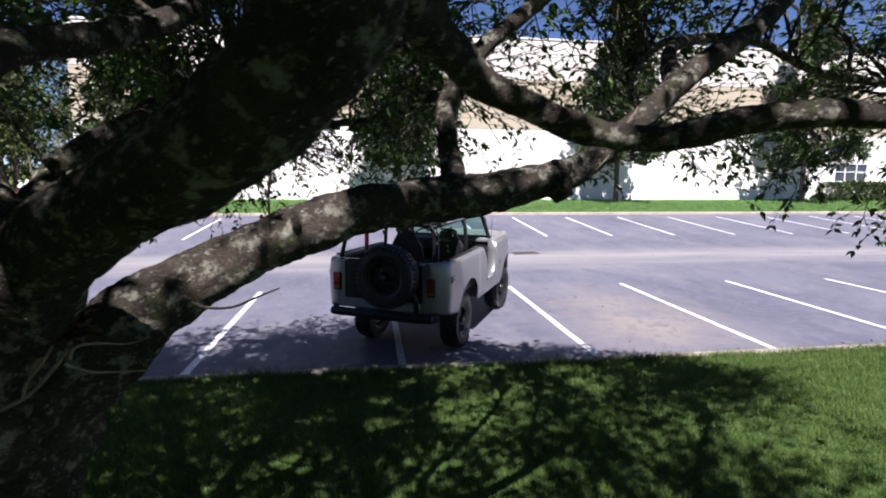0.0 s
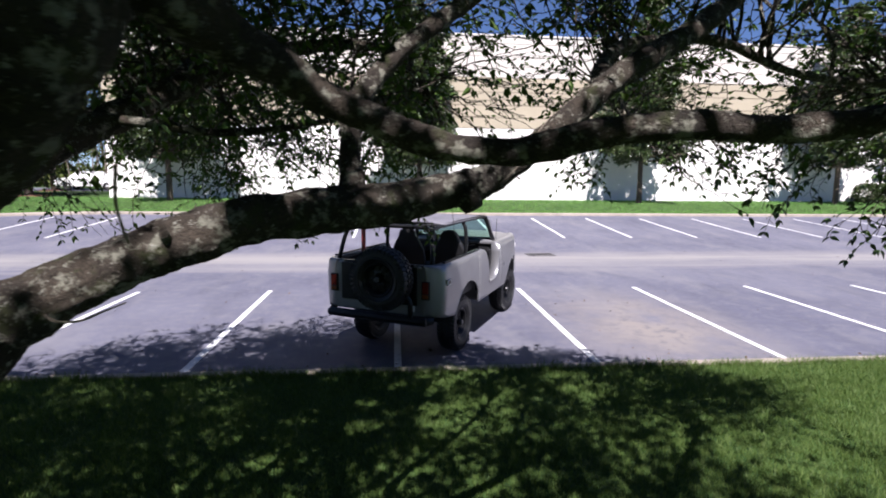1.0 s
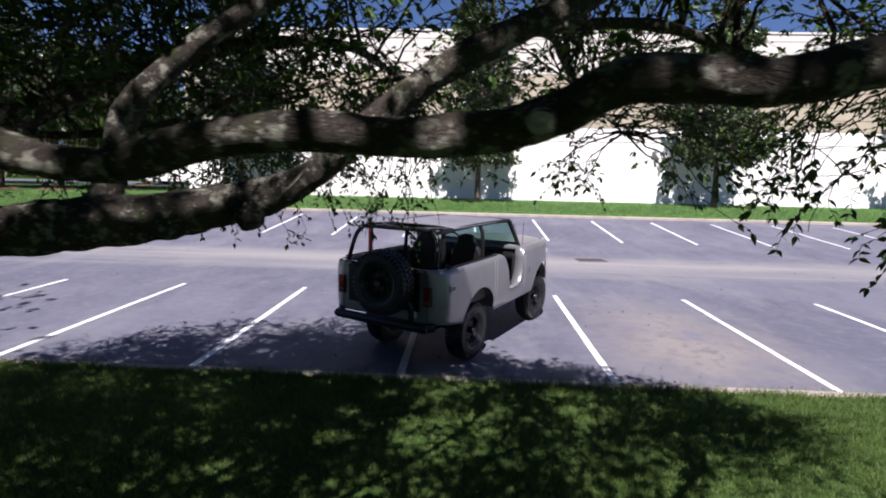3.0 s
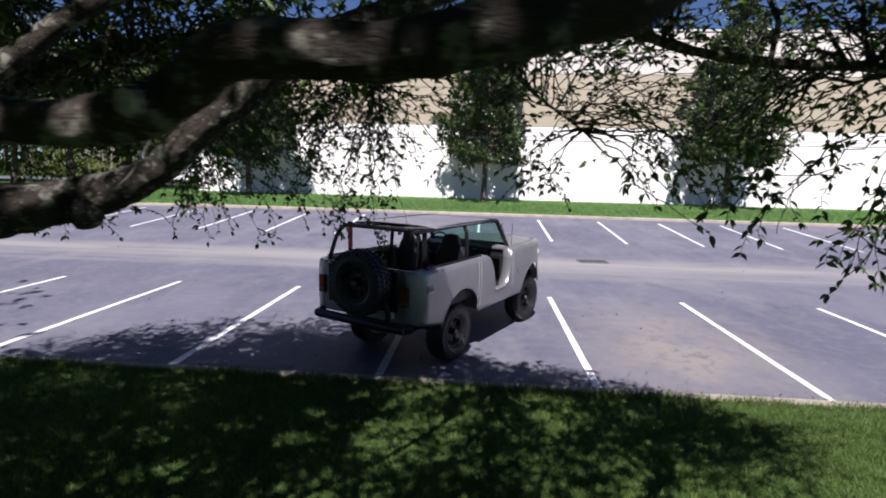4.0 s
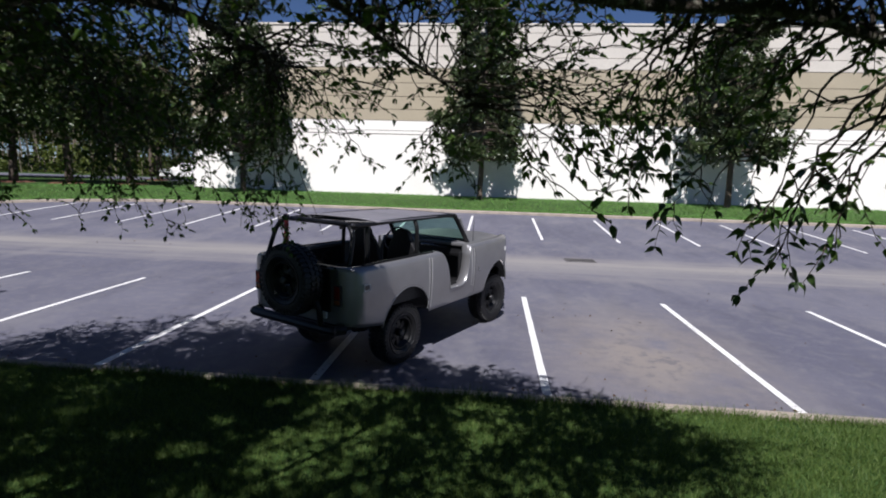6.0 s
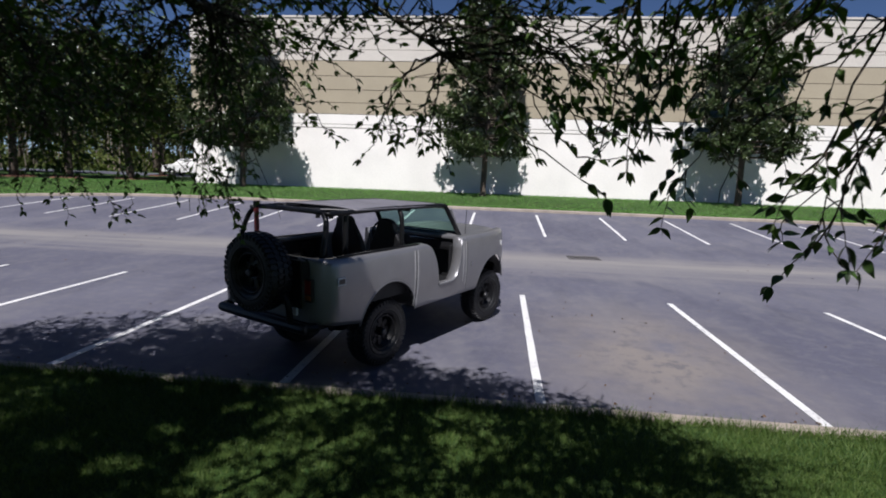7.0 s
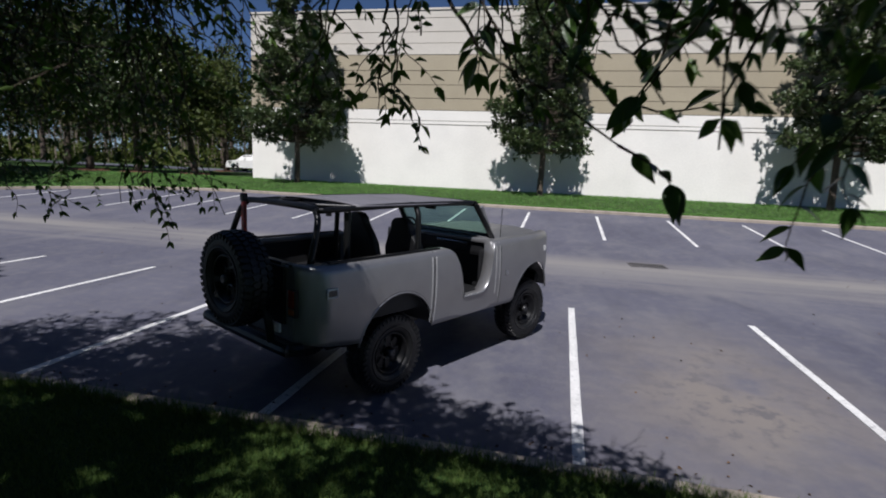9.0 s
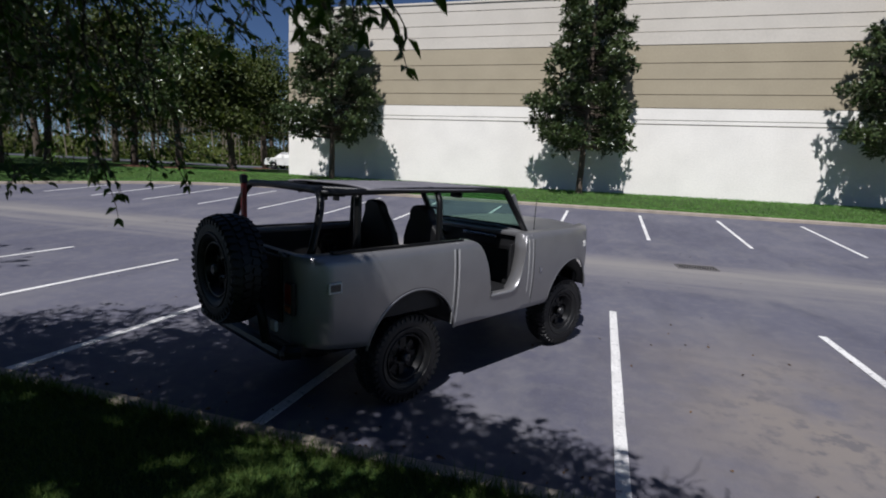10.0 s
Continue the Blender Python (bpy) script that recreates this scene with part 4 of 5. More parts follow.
def wander(rng, start, way, length, n, sag=0.0, jit=0.25, lift=0.0):
    """A crooked twig line."""
    p, d = np.array(start, float), np.array(way, float)
    d /= np.linalg.norm(d)
    out = [p.copy()]
    for k in range(n):
        d = d + rng.normal(size=3) * jit * (0.6 if k else 0.2)
        d[2] += lift - sag * (k + 1) / n
        d /= np.linalg.norm(d)
        p = p + d * length / n
        out.append(p.copy())
    return np.array(out)


def shade_tree():
    """The spreading tree over the lawn: leaning limbs, crooked boughs, drooping leafy twigs."""
    rng = np.random.default_rng(7)
    o = np.array((-1.35, 1.75, 0.45))
    tree = base("shade_tree", *o)
    limbs = {
        "trunk": [(-1.42, 1.78, 0.2, 0.42), (-1.4, 1.78, 0.7, 0.31), (-1.36, 1.76, 1.4, 0.24), (-1.27, 1.73, 1.85, 0.21), (-1.14, 1.68, 2.16, 0.16)],
        "leaning": [(-1.25, 1.7, 2.0, 0.17), (-1.06, 1.6, 2.24, 0.11), (-0.97, 1.54, 2.34, 0.084), (-0.86, 1.47, 2.415, 0.072), (-0.73, 1.4, 2.48, 0.075), (-0.61, 1.35, 2.545, 0.074), (-0.53, 1.3, 2.6, 0.08), (-0.48, 1.28, 2.67, 0.09), (-0.45, 1.28, 2.79, 0.095), (-0.38, 1.26, 3.1, 0.09), (-0.3, 1.1, 3.6, 0.08), (0.1, 0.8, 4.4, 0.055)],
        "lower": [(-1.2, 1.7, 1.96, 0.13), (-1.0, 1.77, 2.11, 0.094), (-0.88, 1.85, 2.215, 0.077), (-0.64, 1.98, 2.33, 0.072), (-0.44, 2.05, 2.39, 0.068), (-0.04, 2.2, 2.44, 0.066), (0.13, 2.25, 2.47, 0.062), (0.24, 2.27, 2.5, 0.054), (0.36, 2.3, 2.56, 0.046), (0.5, 2.3, 2.68, 0.043), (0.66, 2.33, 2.81, 0.043), (0.82, 2.38, 2.92, 0.042), (1.09, 2.5, 3.08, 0.04), (1.5, 2.8, 3.35, 0.03)],
        "middle": [(-0.43, 1.34, 2.86, 0.075), (-0.34, 1.5, 2.77, 0.048), (-0.26, 1.62, 2.73, 0.038), (-0.18, 1.68, 2.68, 0.034), (-0.08, 1.69, 2.64, 0.032), (0.07, 1.68, 2.585, 0.03), (0.22, 1.66, 2.575, 0.028), (0.38, 1.63, 2.61, 0.03), (0.55, 1.59, 2.63, 0.029), (0.7, 1.57, 2.62, 0.028), (0.85, 1.53, 2.63, 0.028), (0.92, 1.49, 2.65, 0.028), (0.98, 1.47, 2.68, 0.028), (1.06, 1.46, 2.685, 0.028), (1.15, 1.45, 2.682, 0.028), (1.23, 1.45, 2.7, 0.029), (1.31, 1.47, 2.722, 0.029), (1.4, 1.51, 2.76, 0.03), (1.65, 1.7, 2.97, 0.03), (2.1, 2.0, 3.4, 0.03), (2.7, 2.4, 3.8, 0.02)],
        "upright": [(-0.16, 2.16, 2.46, 0.046), (-0.17, 2.25, 2.62, 0.036), (-0.15, 2.3, 2.75, 0.034), (-0.04, 2.4, 2.91, 0.033), (0.15, 2.5, 3.08, 0.032), (0.5, 2.8, 3.4, 0.026), (0.9, 3.3, 3.7, 0.02)],
        "rear": [(-1.25, 1.76, 1.95, 0.16), (-1.48, 2.2, 2.22, 0.095), (-1.52, 2.5, 2.37, 0.077), (-1.5, 2.8, 2.55, 0.073), (-1.37, 3.2, 2.77, 0.075), (-1.17, 3.6, 3.0, 0.065), (-0.72, 4.0, 3.28, 0.045), (-0.1, 4.6, 3.45, 0.032), (0.3, 5.4, 3.3, 0.018)],
        "back": [(-1.5, 2.3, 2.26, 0.09), (-2.0, 2.9, 2.7, 0.07), (-2.5, 3.7, 3.1, 0.055), (-3.0, 4.5, 3.3, 0.04), (-3.5, 5.4, 3.25, 0.025), (-3.8, 6.2, 3.0, 0.014)],
        "reach": [(-1.2, 3.55, 2.98, 0.05), (-1.35, 4.5, 3.35, 0.036), (-1.6, 5.5, 3.4, 0.026), (-1.9, 6.5, 3.1, 0.013)],
        "level": [(-1.45, 2.45, 2.5, 0.05), (-1.19, 2.6, 2.7, 0.024), (-0.96, 2.7, 2.71, 0.019), (-0.7, 2.7, 2.68, 0.016), (-0.34, 2.75, 2.73, 0.013), (-0.1, 2.85, 2.84, 0.012)],
        "high": [(-1.3, 1.75, 2.0, 0.16), (-1.42, 1.85, 2.5, 0.08), (-1.3, 1.95, 2.75, 0.05), (-1.18, 2.3, 2.89, 0.043), (-1.04, 2.6, 3.06, 0.041), (-0.8, 3.0, 3.5, 0.045), (-0.5, 3.6, 4.3, 0.035), (-0.2, 4.0, 5.2, 0.02)],
        "left": [(-1.3, 1.72, 1.95, 0.16), (-1.85, 1.62, 2.6, 0.12), (-2.6, 1.7, 3.3, 0.09), (-3.4, 2.2, 3.9, 0.06), (-4.3, 2.8, 4.2, 0.035)],
        "backward": [(-1.2, 1.66, 2.0, 0.17), (-1.2, 1.1, 2.7, 0.12), (-1.1, 0.2, 3.5, 0.09), (-0.9, -0.8, 4.1, 0.06), (-0.8, -1.8, 4.5, 0.03)],
        "backward right": [(-0.38, 1.2, 3.25, 0.07), (0.3, 0.5, 4.0, 0.055), (1.2, -0.2, 4.6, 0.04), (2.0, -0.8, 5.0, 0.02)],
        "crown": [(-0.36, 1.22, 3.2, 0.08), (-0.6, 1.7, 3.9, 0.07), (-0.7, 2.5, 4.7, 0.055), (-0.4, 3.3, 5.4, 0.04), (0.0, 3.9, 6.0, 0.025)],
        "side": [(0.66, 2.36, 2.82, 0.034), (0.85, 2.7, 3.03, 0.028), (1.2, 3.0, 3.16, 0.024), (1.6, 3.15, 3.2, 0.024), (2.1, 3.35, 3.12, 0.022), (2.56, 3.5, 3.1, 0.024), (3.1, 3.55, 3.08, 0.018), (3.7, 3.6, 2.9, 0.01)],
        "outer": [(0.9, 2.8, 3.08, 0.022), (1.15, 3.3, 3.2, 0.019), (1.3, 3.8, 3.2, 0.016), (1.5, 4.3, 3.1, 0.011), (1.9, 4.7, 2.9, 0.007)],
    }
    spines = []
    for s, (name, pts) in enumerate(limbs.items()):
        near = name in ("trunk", "leaning", "lower", "middle")
        c = spline(pts, (22 if near else 10) * len(pts))
        V, F = tube(c[:, :3] - o, c[:, 3], 56 if near else 20, 0.2 if near else 0.22, s * 3.7)
        raw("trunk" if name == "trunk" else "limb", V, F, BARK, tree, smooth=True)
        if name not in ("trunk", "leaning"):
            spines.append(c[len(c) // 3:] if name in ("lower", "middle") else c[len(c) // 5:])
    # short broken stubs and knots on the two near limbs
    for p, d, r in (((0.2, 2.24, 2.46), (0.4, -0.3, -0.6), 0.035), ((0.9, 1.5, 2.641), (-0.2, -0.9, -0.1), 0.019), ((-0.6, 1.92, 2.36), (-0.1, -0.3, 1), 0.01)):
        line = wander(rng, p, d, 0.05, 4, 0, 0.12)
        V, F = tube(line - o, np.linspace(r * 1.3, r * 0.8, len(line)), 10, 0.25, 3)
        raw("stub", V, F, BARK, tree, smooth=True)
    V, F = lathe([(0.0, 0.0001), (-0.001, 0.014), (-0.006, 0.017), (-0.012, 0.012), (-0.012, 0.0001)], 14)
    scar = raw("cut_end", V, F, CUT, tree, "pale sawn branch end", True)
    scar.matrix_basis = pose(0.888 - o[0], 1.45 - o[1], 2.634 - o[2], 0, 6, -104) @ Matrix.Scale(1.0, 4)
    joints = np.vstack(spines)
    boughs, twigs, places, ways = [], [], ([], []), ([], [])

    def lit(p):
        """True past the edge of the crown, where the sun falls free on lot and lawn."""
        edge = np.interp(p[0], (-6, -5, -3.9, -2.5, -1.2, 0, 1.6, 2.9, 3.5, 4.4), (7.4, 8.1, 9.2, 10.1, 9.8, 8.7, 7.9, 7.6, 6.9, 6.3))
        return p[1] + 0.7 * p[2] > edge + 0.5 * noise.noise(Vector(p * 1.3))

    def hangs(p):
        """True below the underside of the boughs over path and kerb, set to clear the camera's last view."""
        if 2.05 < p[0] < 2.95 and p[1] < 5.4:
            return p[2] < 2.14 + (0.3 if p[0] < 2.6 else 0.2) * (p[1] - 3.82)
        return p[1] < 7 and p[2] < (2.3 if 0.8 < p[0] <= 2.05 else 1.95 if p[0] > 2.9 else 1.74)

    def leafy(start, way, length, sag, gap, n=6, bag=0):
        line = wander(rng, start, way, length, n, sag, 0.26, 0.0)
        if lit(line[-1]) or (bag == 0 and (not clear_all(line, gap) or hangs(line[-1]))):
            return
        twigs.append((line, np.linspace(0.0055, 0.002, len(line)) * (1 if bag else 0.75)))
        if bag:
            for i in range(2, len(line)):
                tip = i == n
                t = (line[i] - line[i - 1]) / (length / n)
                for _ in range(rng.integers(4, 8) if tip else rng.integers(1, 4)):
                    d = t * (0.8 if tip else 0.4) + rng.normal(size=3) * 0.7
                    d[2] -= 0.18
                    places[bag].append(line[i] - (line[i] - line[i - 1]) * (0 if tip else rng.uniform(0, 1)))
                    ways[bag].append(d)
            return
        # one leaf at each node, by turns to either side, and a few at the tip
        m = max(4, int(length / 0.047))
        for k in range(m + 2):
            f = min(1.0, (k + 1.2) / (m + 0.2)) * n
            i = min(n - 1, int(f))
            t = (line[i + 1] - line[i]) / (length / n)
            side = np.cross(t, (0, 0, 1.0))
            side /= np.linalg.norm(side) + 1e-6
            d = t * (0.95 if k >= m - 1 else 0.5) + side * (0.85 if k % 2 else -0.85) * (0.4 if k > m else 1) + rng.normal(size=3) * 0.28
            d[2] -= rng.uniform(0.0, 0.45)
            places[0].append(line[i] + (line[i + 1] - line[i]) * (f - i))
            ways[0].append(d)

    def spray(target, gap=0.34, twiggy=5):
        """A hanging spray: a thin bough that ends at target, with short leafy twigs round its last third."""
        near = np.linalg.norm(joints[:, :3] - target, axis=1) + np.where(joints[:, 2] < target[2] + 0.25, 1.2, 0)
        a = joints[int(np.argmin(near)), :3]
        L = np.linalg.norm(target - a)
        mid = (a * 0.45 + target * 0.55) + np.array((0, 0, 0.13 * L)) + rng.normal(size=3) * 0.05 * L
        line = spline([tuple(a), tuple(mid), tuple(target)], 14)
        line[1:-1] += rng.normal(size=(12, 3)) * 0.011 * L
        if not clear_all(line, gap) or hangs(target):
            return
        boughs.append((line, np.linspace(0.008, 0.002, 14)))
        for _ in range(twiggy):
            i = rng.integers(6, 14)
            t = (line[i] - line[i - 1]) / np.linalg.norm(line[i] - line[i - 1])
            d = t + rng.normal(size=3) * 0.6
            d[2] -= 0.15
            leafy(line[i], d, rng.uniform(0.12, 0.36), 0.12, gap, 6)

    def bough(target, gap, droop, high=False, thick=1.0):
        """A bough from the nearest limb to a target, with its side branches and twigs."""
        if lit(target) or (not high and hangs(target - np.array((0, 0, 0.12)))):
            return
        near = np.linalg.norm(joints[:, :3] - target, axis=1) + rng.uniform(0, 0.6, len(joints))
        near += np.where(joints[:, 2] > target[2] + 0.9, 0.8, 0)
        j = int(np.argmin(near))
        a = joints[j, :3]
        L = np.linalg.norm(target - a)
        if L < 0.25 or L > 3.4:
            return
        mid = (a + target) / 2 + np.array((0, 0, 0.16 * L)) + rng.normal(size=3) * 0.1 * L
        line = spline([tuple(a), tuple(mid), tuple(target)], 12)
        line[1:-1] += rng.normal(size=(10, 3)) * 0.018 * L
        if not clear_all(line, gap):
            return
        r0 = min(joints[j, 3] * 0.6, 0.007 + 0.005 * L)
        boughs.append((line, np.linspace(r0, 0.0035, 12)))
        if high:
            for _ in range(int(rng.uniform(4, 6) * (0.6 + L))):
                i = rng.integers(4, 12)
                leafy(line[i], (line[i] - line[i - 1]) * 4 + rng.normal(size=3) * 0.75, rng.uniform(0.3, 0.8), 0.1, gap, 5, 1)
            return
        for _ in range(2):
            i = rng.integers(3, 11)
            t = line[i] - line[i - 1]
            side = wander(rng, line[i], t / np.linalg.norm(t) + rng.normal(size=3) * 0.7, rng.uniform(0.3, 0.8), 7, 0.08 * droop, 0.3)
            if clear_all(side, gap):
                boughs.append((side, np.linspace(0.005, 0.0025, 8)))
                for q in (4, 7):
                    leafy(side[q], (side[q] - side[q - 1]) * 6 + rng.normal(size=3) * 0.5, rng.uniform(0.15, 0.4), 0.15 * droop, gap, 5)
        for _ in range(int(thick * rng.uniform(2.2, 4.2) * (0.6 + L))):
            i = rng.integers(3, 12)
            t = line[i] - line[i - 1]
            d = t / np.linalg.norm(t) + rng.normal(size=3) * 0.75
            d[2] -= 0.1 * droop
            leafy(line[i], d, rng.uniform(0.2, 0.6), rng.uniform(0.0, 0.16) * droop, gap, 7)
        for _ in range(int(1.6 * droop)):
            leafy(line[-1], (target - a) / L + rng.normal(size=3) * 0.5, rng.uniform(0.2, 0.5), rng.uniform(0.0, 0.2), gap, 8)

    # the high crown, which shades the lawn and the near limbs
    for _ in range(1150):
        x, y, z = rng.uniform(-6.0, 4.0), rng.uniform(-3.6, 5.4), rng.uniform(3.6, 7.2)
        inside = ((x + 1.0) / 4.9) ** 2 + ((y - 1.2) / 4.6) ** 2 + (max(0, z - 4) / 3.2) ** 2 < 1
        if inside and (z > 4.4 or y < 0.2):
            bough(np.array((x, y, z)), 0.8, 0.6, True)
    for _ in range(120):
        z = rng.uniform(4.0, 6.4)
        bough(np.array((rng.uniform(-3.6, 0.2), rng.uniform(2.9, 5.3) - (z - 0.4) / 1.43, z)), 0.8, 0.5, True)
    # its front, which shades the kerb and the stalls
    for _ in range(230):
        x, y, z = rng.uniform(-5.2, 3.3), rng.uniform(2.6, 5.0), rng.uniform(4.4, 6.9)
        if ((x + 1.2) / 4.2) ** 2 + (max(0, z - 4.3) / 2.7) ** 2 < 1:
            bough(np.array((x, y, z)), 0.8, 0.5, True)
    # the skirt of hanging boughs between lawn and lot, thicker over the dark side
    for _ in range(34):
        x = rng.uniform(-0.6, 4.7)
        bough(np.array((x, rng.uniform(4.5, 5.7) if x > 1 else rng.uniform(4.0, 6.2), rng.uniform(2.8, 3.8))), 0.95, 0.6)
    for _ in range(30):
        bough(np.array((rng.uniform(-5.2, -0.6), rng.uniform(3.8, 6.6), rng.uniform(2.75, 4.2))), 0.95, 0.6)
    for _ in range(30):
        bough(np.array((rng.uniform(-3.9, 0.3), rng.uniform(5.2, 7.2), rng.uniform(2.75, 4.3))), 0.95, 0.6)
    # over the middle stalls
    for _ in range(7):
        bough(np.array((rng.uniform(0.9, 3.4), rng.uniform(4.5, 5.6), rng.uniform(2.9, 3.7))), 0.9, 0.6)
    for _ in range(4):
        bough(np.array((rng.uniform(1.8, 3.4), rng.uniform(4.1, 4.7), rng.uniform(2.85, 3.2))), 0.65, 0.5)
    # fine sprays at the far end of the crown
    for _ in range(11):
        bough(np.array((rng.uniform(3.2, 4.8), rng.uniform(3.9, 5.2), rng.uniform(3.1, 3.9))), 0.95, 0.8)
    # low hanging tips
    for _ in range(4):
        bough(np.array((rng.uniform(-2.2, 0.5), rng.uniform(5.6, 6.8), rng.uniform(2.1, 2.5))), 0.95, 0.6)
    for _ in range(3):
        bough(np.array((rng.uniform(3.4, 4.4), rng.uniform(4.3, 5.0), rng.uniform(2.6, 2.85))), 0.95, 0.4)
    # light sprays at the open end
    for _ in range(8):
        bough(np.array((rng.uniform(3.2, 4.5), rng.uniform(3.8, 4.9), rng.uniform(2.55, 3.1))), 0.95, 0.4)
    # thick foliage between the sun and the leaning limb
    for _ in range(64):
        z = rng.uniform(3.8, 6.0)
        bough(np.array((rng.uniform(-1.2, -0.1), 1.4 - (z - 2.5) * 0.7 + rng.uniform(-0.6, 0.1), z)), 0.8, 0.5, True)
    # sprays between the limbs
    for _ in range(32):
        bough(np.array((rng.uniform(-2.5, 3.6), rng.uniform(2.7, 4.2), rng.uniform(3.0, 3.7))), 1.0, 0.7, thick=1.8)
    for _ in range(18):
        bough(np.array((rng.uniform(-2.4, -0.3), rng.uniform(2.6, 4.0), rng.uniform(2.95, 3.6))), 1.0, 0.6, thick=1.8)
    # the closed mass of foliage over the dark side and along the top
    for _ in range(70):
        bough(np.array((rng.uniform(-4.8, -1.1), rng.uniform(2.7, 5.2), rng.uniform(3.15, 4.6))), 1.0, 0.4, thick=2.2)
    for _ in range(64):
        bough(np.array((rng.uniform(-1.0, 4.0), rng.uniform(2.9, 4.8), rng.uniform(3.5, 4.5))), 1.0, 0.4, thick=2.2)
    for _ in range(44):
        bough(np.array((rng.uniform(-2.3, 0.5), rng.uniform(4.7, 6.4), rng.uniform(2.5, 3.3))), 1.0, 0.4, thick=1.6)
    for _ in range(54):
        bough(np.array((rng.uniform(-3.2, 0.1), rng.uniform(3.1, 5.0), rng.uniform(2.9, 3.7))), 1.0, 0.4, thick=2.0)
    for _ in range(44):
        bough(np.array((rng.uniform(1.2, 4.2), rng.uniform(2.5, 4.5), rng.uniform(3.25, 4.0))), 1.0, 0.4, thick=2.0)
    # sprays that hang low over kerb and lot
    for x, y, z, k in ((-0.08, 5.74, 1.96, 2), (0.2, 6.0, 2.1, 1), (0.34, 5.72, 2.0, 2), (-0.4, 6.5, 2.04, 2), (-3.0, 6.6, 1.84, 4), (-3.5, 6.3, 1.95, 3), (-2.4, 7.6, 2.0, 2), (-1.6, 6.3, 2.0, 3), (-0.9, 6.2, 2.02, 2), (3.2, 4.05, 2.13, 2), (3.55, 4.15, 2.13, 2),
                       (2.72, 4.4, 2.34, 4), (2.64, 4.3, 2.48, 3), (2.78, 4.5, 2.6, 3), (2.3, 4.2, 2.36, 1), (2.36, 4.4, 2.42, 1), (2.65, 4.77, 2.7, 2), (1.78, 5.2, 2.46, 2), (1.6, 5.1, 2.64, 2), (1.2, 5.5, 2.46, 1),
                       (0.3, 6.6, 2.88, 2), (3.1, 3.75, 2.42, 2), (3.0, 4.5, 3.2, 2), (1.4, 4.8, 3.05, 2)):
        for _ in range(k):
            spray(np.array((x, y, z)) + rng.normal(size=3) * np.array((0.12, 0.12, 0.07)))
    # bare twigs and a dry vine by the fork
    for line, r in (([(-0.62, 1.75, 2.54), (-0.64, 1.78, 2.45), (-0.65, 1.84, 2.36)], 0.005), ([(-0.84, 1.82, 2.2), (-0.77, 1.75, 2.2), (-0.72, 1.75, 2.2), (-0.67, 1.75, 2.22), (-0.62, 1.75, 2.24)], 0.004),
                    ([(-1.03, 1.49, 2.1), (-1.005, 1.52, 2.11), (-0.985, 1.54, 2.135), (-0.965, 1.56, 2.165), (-0.955, 1.57, 2.19)], 0.0045), ([(-1.0, 1.5, 2.112), (-0.985, 1.49, 2.145), (-0.965, 1.5, 2.175), (-0.955, 1.515, 2.2)], 0.0032),
                    ([(-0.965, 1.56, 2.15), (-0.935, 1.585, 2.125), (-0.9, 1.62, 2.11), (-0.86, 1.65, 2.1)], 0.0028), ([(-0.955, 1.56, 2.16), (-0.945, 1.56, 2.18), (-0.925, 1.59, 2.178), (-0.89, 1.63, 2.162), (-0.86, 1.66, 2.165)], 0.003),
                    ([(0.3, 2.2, 2.5), (0.36, 2.21, 2.56), (0.42, 2.22, 2.66), (0.47, 2.24, 2.72)], 0.003)):
        c = spline(line, 20)
        V, F = tube(c - o, np.linspace(r, r * 0.5, 20), 6, 0.2, 2)
        raw("bare_twig", V, F, STEM, tree, "bare pale vine twig")
    n = 90
    P = np.stack([rng.uniform(-1.02, -0.95, n), rng.uniform(1.55, 1.68, n), rng.uniform(2.175, 2.2, n)], 1)
    P[:, 2] += 0.25 * (P[:, 1] - 1.6)
    V, F = leaves(P - o, rng.normal(size=(n, 3)) * np.array((1, 1, 0.35)), 0.03, rng, wide=0.5)
    tagged(big_mesh("dry_leaves", V, F, DRY, tree, "dry brown leaves caught in the fork"), kind="stuff")
    # ragged gaps in the crown, through which the sun reaches the limbs
    s = np.array((-0.05, -1.0, 1.43)) / 1.7457
    holes = [((-1.02, 1.74, 2.12), (-0.55, 2.0, 2.37), 0.15), ((0.3, 2.26, 2.53), (0.64, 2.32, 2.8), 0.1), ((0.95, 1.48, 2.715), (1.35, 1.49, 2.775), 0.03), ((-1.12, 1.58, 2.27), (-0.86, 1.44, 2.47), 0.075),
             ((-0.2, 1.66, 2.69), (-0.14, 1.66, 2.66), 0.05), ((0.0, 1.67, 2.62), (0.1, 1.66, 2.6), 0.05), ((0.5, 1.57, 2.65), (0.62, 1.56, 2.65), 0.04), ((-0.12, 2.32, 2.83), (0.12, 2.46, 3.05), 0.07), ((-0.02, 2.17, 2.47), (0.12, 2.22, 2.5), 0.06)]

    small = []
    for _ in range(18):
        a = np.array((rng.uniform(-2.6, 2.2), rng.uniform(4.4, 6.6), 0.4))
        small.append((a, a + np.array((rng.uniform(0.05, 0.25), rng.uniform(-0.1, 0.1), 0)), rng.uniform(0.05, 0.11)))

    for y in (-0.92, -0.78, -0.6, -0.46, -0.3, -0.14):
        a = np.array((1.009 + 0.465 * y, 7.808 + 0.885 * y, 1.35))
        small.append((a, a + np.array((0.02, 0.04, -0.06)), 0.03))

